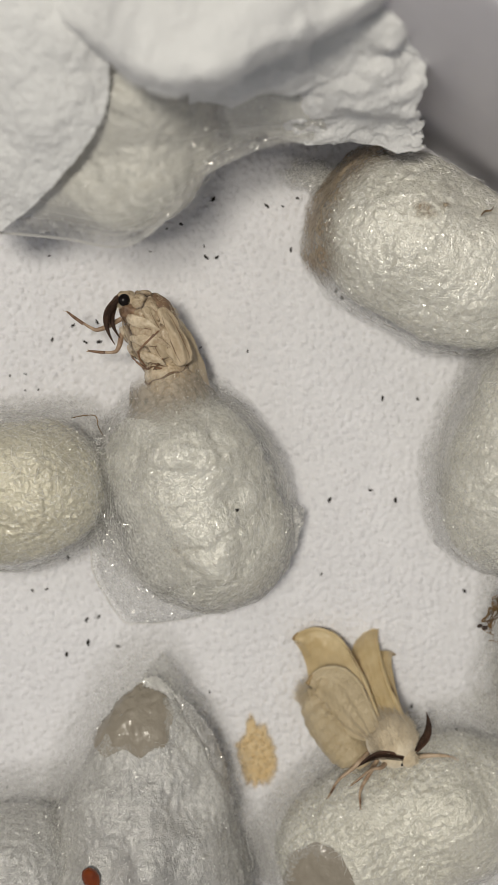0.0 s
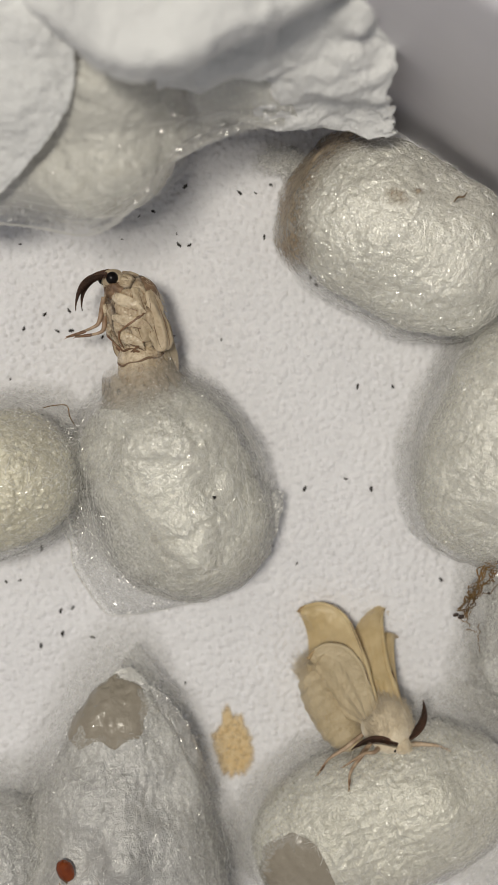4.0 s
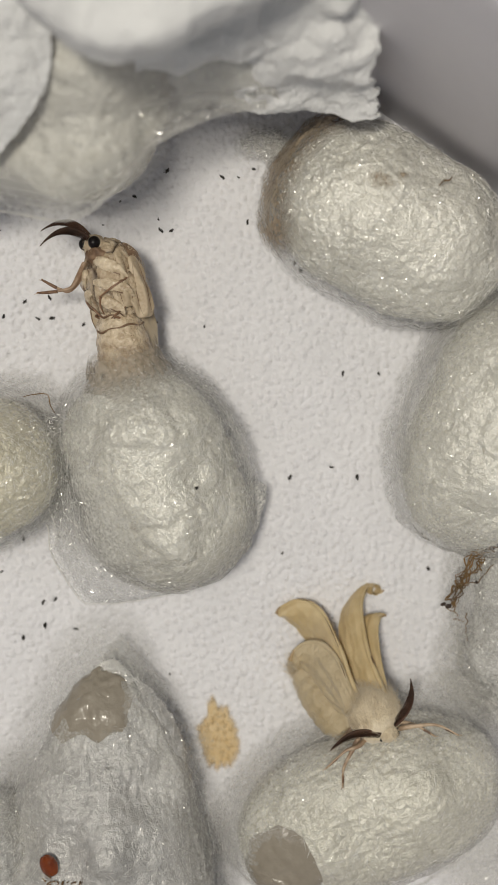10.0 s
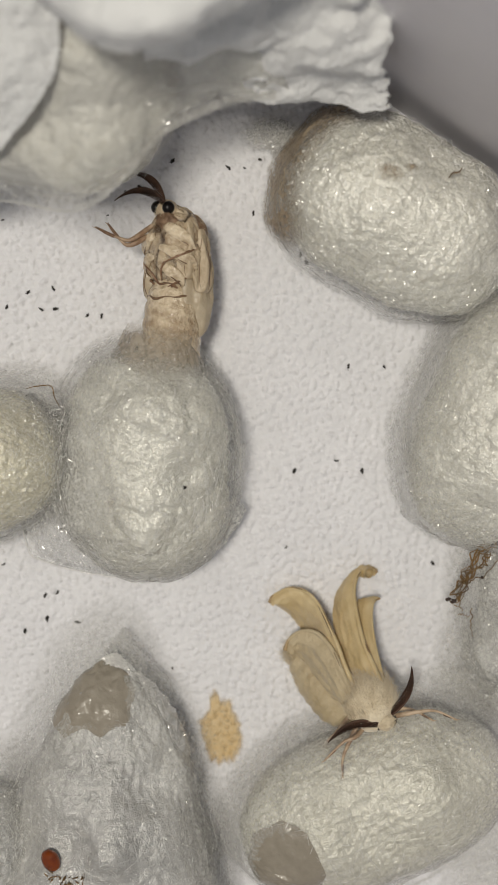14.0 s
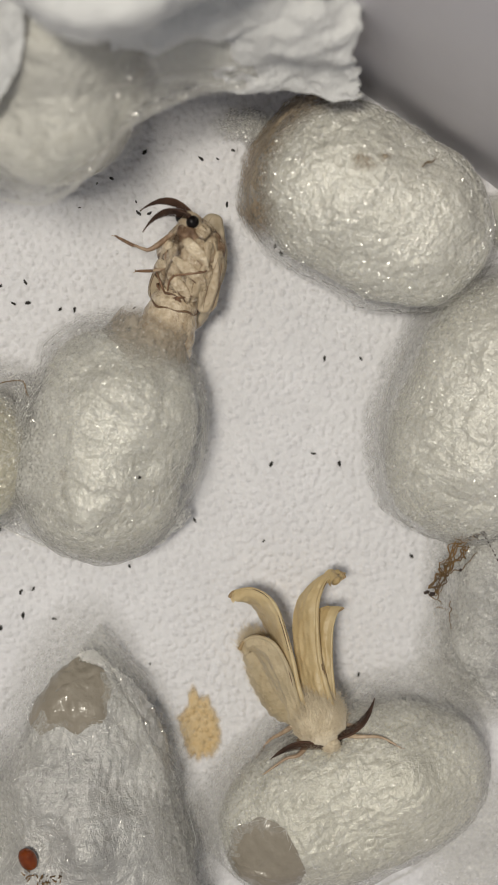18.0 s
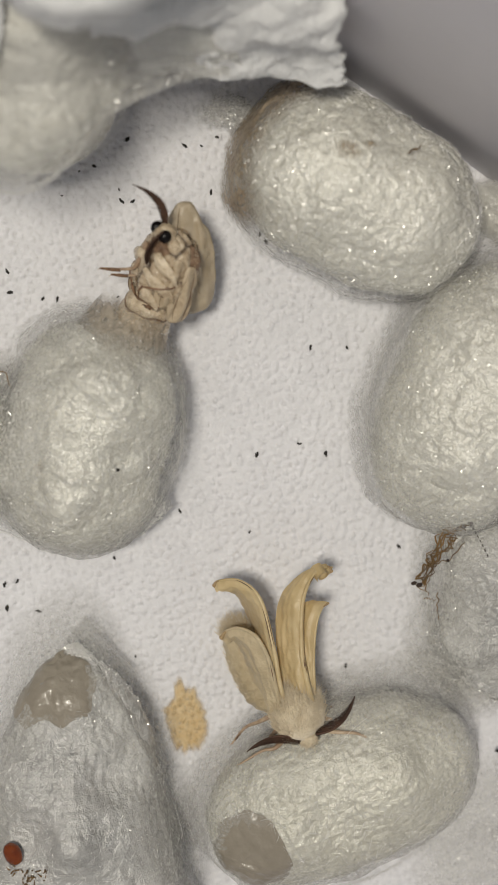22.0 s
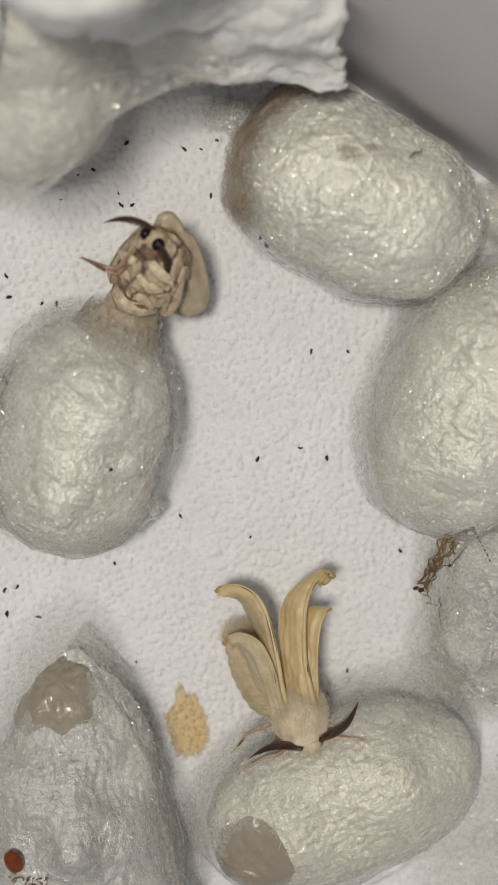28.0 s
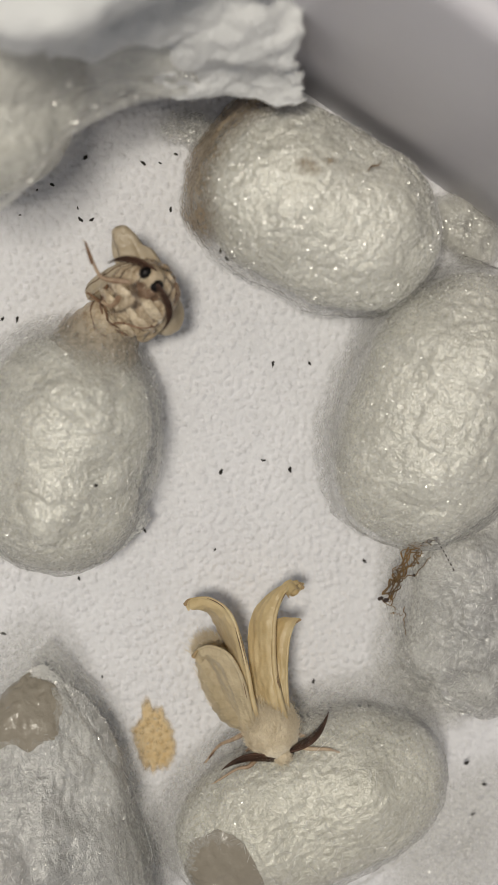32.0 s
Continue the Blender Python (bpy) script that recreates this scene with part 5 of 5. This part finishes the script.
drop_thing = tagged(part("orange_drop", blob("orange_drop", (1.1, 1.35, 0.9), 77, 0.06), DROP, None, "", at(-24.0, -47.6, 14.7, 0, -25, 20)), "glossy orange-brown drop on a cocoon", "drop")
debris = thing("dry_debris", "crumbs of brown debris on a grey cocoon", "debris", at(-21.2, -50.6, 15.6))
deb = np.random.default_rng(44)
for k in range(64):
    p = deb.normal(size=3) * [1.3, 0.9, 0.2]
    part("crumb", tube("crumb", [p, p + deb.normal(size=3) * 0.12, p + deb.normal(size=3) * [0.3, 0.3, 0.08]], [0.04, 0.1, 0.03], 5, 8), ROOT, debris)
tissue_heap()
web_arch()
droppings()
stain()
roots()
moth_a = moth_on_cocoon()
moth_b = emerging_moth()
# seconds, place, pitch, roll, turn; then the turns of two antennae, two legs and a wing against the body, and the wing's root
EMERGE = [
    (0, -14.88, 10.24, 8.0, 5.0, -65.0, 22.5, -126, -121, 158, 210, -90, -0.4, 10.0, -1.9),
    (1, -14.76, 10.1, 8.0, 5.0, -62.5, 24.1, -149, -119, 224, 211, -90, -0.4, 10.0, -1.9),
    (2, -15.55, 10.67, 8.0, 5.0, -60.0, 29.9, -124, -135, 215, 225, -90, -0.4, 10.0, -1.9),
    (3, -15.27, 11.02, 8.0, 5.0, -57.5, 20.7, -139, -149, 239, 227, -90, -0.4, 10.0, -1.9),
    (4, -14.93, 10.64, 8.0, 5.0, -55.0, 13.1, -153, -146, 222, 232, -90, -0.4, 10.0, -1.9),
    (7, -14.92, 9.73, 8.0, 5.0, -55.0, 14.6, -137, -167, 198, 213, -90, -0.4, 10.0, -1.9),
    (8, -14.27, 12.05, 8.0, 2.5, -52.5, 8.9, -174, -181, 211, 239, -90, -0.4, 10.0, -1.9),
    (9, -16.36, 13.65, 8.0, 0.0, -50.0, 20.6, -167, -187, 214, 229, -90, -0.4, 10.0, -1.9),
    (10, -15.21, 12.79, 8.0, 0.0, -50.0, 11.4, -191, -206, 209, 197, -90, -0.4, 10.0, -1.9),
    (11, -14.23, 12.94, 8.0, 0.0, -50.0, 1.0, -180, -222, 214, 239, -90, -0.4, 10.0, -1.9),
    (12, -13.44, 16.27, 8.0, 0.0, -50.0, 7.8, -163, -288, 190, 184, -90, -0.4, 10.0, -1.9),
    (13, -13.02, 16.38, 8.0, 0.0, -50.0, 17.5, -193, -237, 182, 207, -90, 0.6, 10.2, -1.3),
    (14, -10.17, 15.26, 8.0, 0.0, -45.0, -1.0, -189, -219, 191, 185, -90, 1.5, 10.5, -0.9),
    (15, -9.28, 13.77, 8.0, 0.0, -40.0, -12.1, -164, -237, 191, 213, -90, 1.8, 10.6, -0.8),
    (18, -7.29, 13.58, 8.0, 10.0, -45.0, -15.9, -154, -174, 206, 256, -91, -0.17, 12.6, -2.67),
    (19, -7.78, 14.23, 8.0, 15.0, -45.0, -7.9, -201, -174, 223, 243, -85, -0.69, 12.42, -2.26),
    (20, -7.48, 13.16, 8.0, 21.5, -48.5, -16.0, -162, -256, 216, 171, -77, -1.64, 13.11, -2.07),
    (21, -8.7, 12.47, 8.0, 28.0, -52.0, -12.5, -122, -226, 232, 247, -69, -2.6, 13.8, -1.88),
    (22, -8.41, 12.59, 8.0, 29.0, -52.0, -19.5, -92, -223, 240, 260, -69, -2.55, 13.71, -1.98),
    (23, -9.02, 13.0, 8.0, 30.0, -52.0, -17.6, -116, -211, 182, 252, -69, -2.51, 13.62, -2.07),
    (24, -8.99, 12.59, 8.0, 32.5, -50.0, -21.3, -74, -204, 171, 261, -64, -3.2, 13.94, -1.92),
    (25, -8.76, 12.55, 8.0, 35.0, -48.0, -25.4, -92, -184, 183, 230, -59, -3.88, 14.26, -1.76),
    (28, -9.82, 14.0, 8.0, 38.0, -30.0, -22.7, -60, -171, 227, 237, -60, -1.9, 12.25, -2.13),
    (29, -8.14, 14.29, 8.0, 39.0, -22.5, -38.0, -57, -192, 213, 273, -64, -1.06, 11.26, -2.62),
    (30, -7.68, 15.19, 8.0, 40.0, -15.0, -41.5, -49, -176, 224, 191, -67, -0.22, 10.28, -3.12),
    (31, -8.0, 14.61, 8.0, 40.0, -12.0, -40.9, -42, -168, 213, 266, -30, -5.19, 9.42, -1.29),
    (32, -8.49, 13.75, 8.0, 42.0, -10.0, -44.1, -36, -147, 189, 259, -27, -6.84, 9.86, -1.58),
]
ROLL = [
    (0, -11.73, -3.50, 108),
    (4, -11.23, -3.37, 110),
    (9, -11.13, -3.15, 109),
    (11, -11.84, -3.45, 104),
    (13, -12.51, -1.95, 92),
    (15, -13.47, -2.84, 82),
    (18, -14.50, -0.75, 71),
    (19, -14.50, -0.80, 71),
    (20, -15.20, -1.10, 71.5),
    (21, -14.80, -1.24, 72),
    (23, -15.47, -0.44, 71),
    (25, -15.10, -0.74, 71),
    (28, -15.86, -0.12, 71),
    (31, -13.95, -0.50, 73),
    (32, -13.60, -0.30, 73),
]
PERCH = [
    (0, 11.29, -32.03, -153.0, -36, 46),
    (2, 12.37, -32.13, -157.0, -36, 46),
    (4, 13.66, -31.33, -161.0, -34, 43),
    (7, 13.89, -32.38, -164.0, -30, 39),
    (9, 13.66, -31.37, -161.0, -16, 43),
    (11, 13.33, -31.03, -159.0, -10, 43),
    (13, 12.68, -30.29, -158.0, -8, 41),
    (15, 12.58, -30.48, -159.0, -7, 37),
    (18, 9.10, -32.84, -167.6, 0, 18),
    (19, 8.67, -32.86, -169.6, 0, 14),
    (23, 8.12, -33.02, -170.6, 0, 12),
    (25, 8.33, -33.10, -170.6, 0, 12),
    (28, 8.33, -32.98, -170.6, 0, 12),
    (30, 8.46, -33.14, -170.6, 0, 12),
    (32, 8.77, -32.89, -170.6, 0, 12),
]


def motions():
    walk(spent, [(t, at(x, y, 8.2, 0, 0, a)) for t, x, y, a in ROLL])
    body, limbs = [], {"antenna_a": [], "antenna_b": [], "leg_a": [], "leg_b": [], "wing_a": []}
    roots_at = {"antenna_a": (0.8, 12.3, 2.3), "antenna_b": (-0.3, 12.5, 1.3), "leg_a": (-1.2, 9.6, 2.2), "leg_b": (-1.4, 8.6, 2.3)}
    for t, x, y, z, p, r, yaw, *rest in EMERGE:
        turns = rest[:5]
        moved = {"wing_a": rest[5:8]}
        body.append((t, at(x, y, z, 0, 0, yaw) @ pose(0, 0, 0, p, 0, 0) @ pose(0, 0, 0, 0, r, 0)))
        for (key, rows), turn in zip(limbs.items(), turns):
            root = moved[key] if key in moved else roots_at[key]
            twist = float(np.interp(t, [21, 24], [180, 0])) if key == "antenna_a" else 0.0
            rows.append((t, at(*root) @ pose(0, 0, 0, 0, -r, 0) @ pose(0, 0, 0, 0, 0, turn) @ pose(0, 0, 0, twist, 0, 0)))
    walk(moth_b, body)
    for key, rows in limbs.items():
        walk(MOTH_PARTS[key], rows)
    walk(MOTH_PARTS["perch_antenna"], [(t, at(-2.2, 3.1, 1.1, 0, -4, a)) for t, a in ((0, 226), (8, 228), (13, 222), (15, 218), (18, 208), (32, 208))])
    walk(moth_a, [(t, at(x, y, 10.5, 0, 0, yaw) @ pose(0, 0, 0, p, 0, 0) @ pose(0, 0, 0, 0, r, 0)) for t, x, y, yaw, r, p in PERCH])


motions()
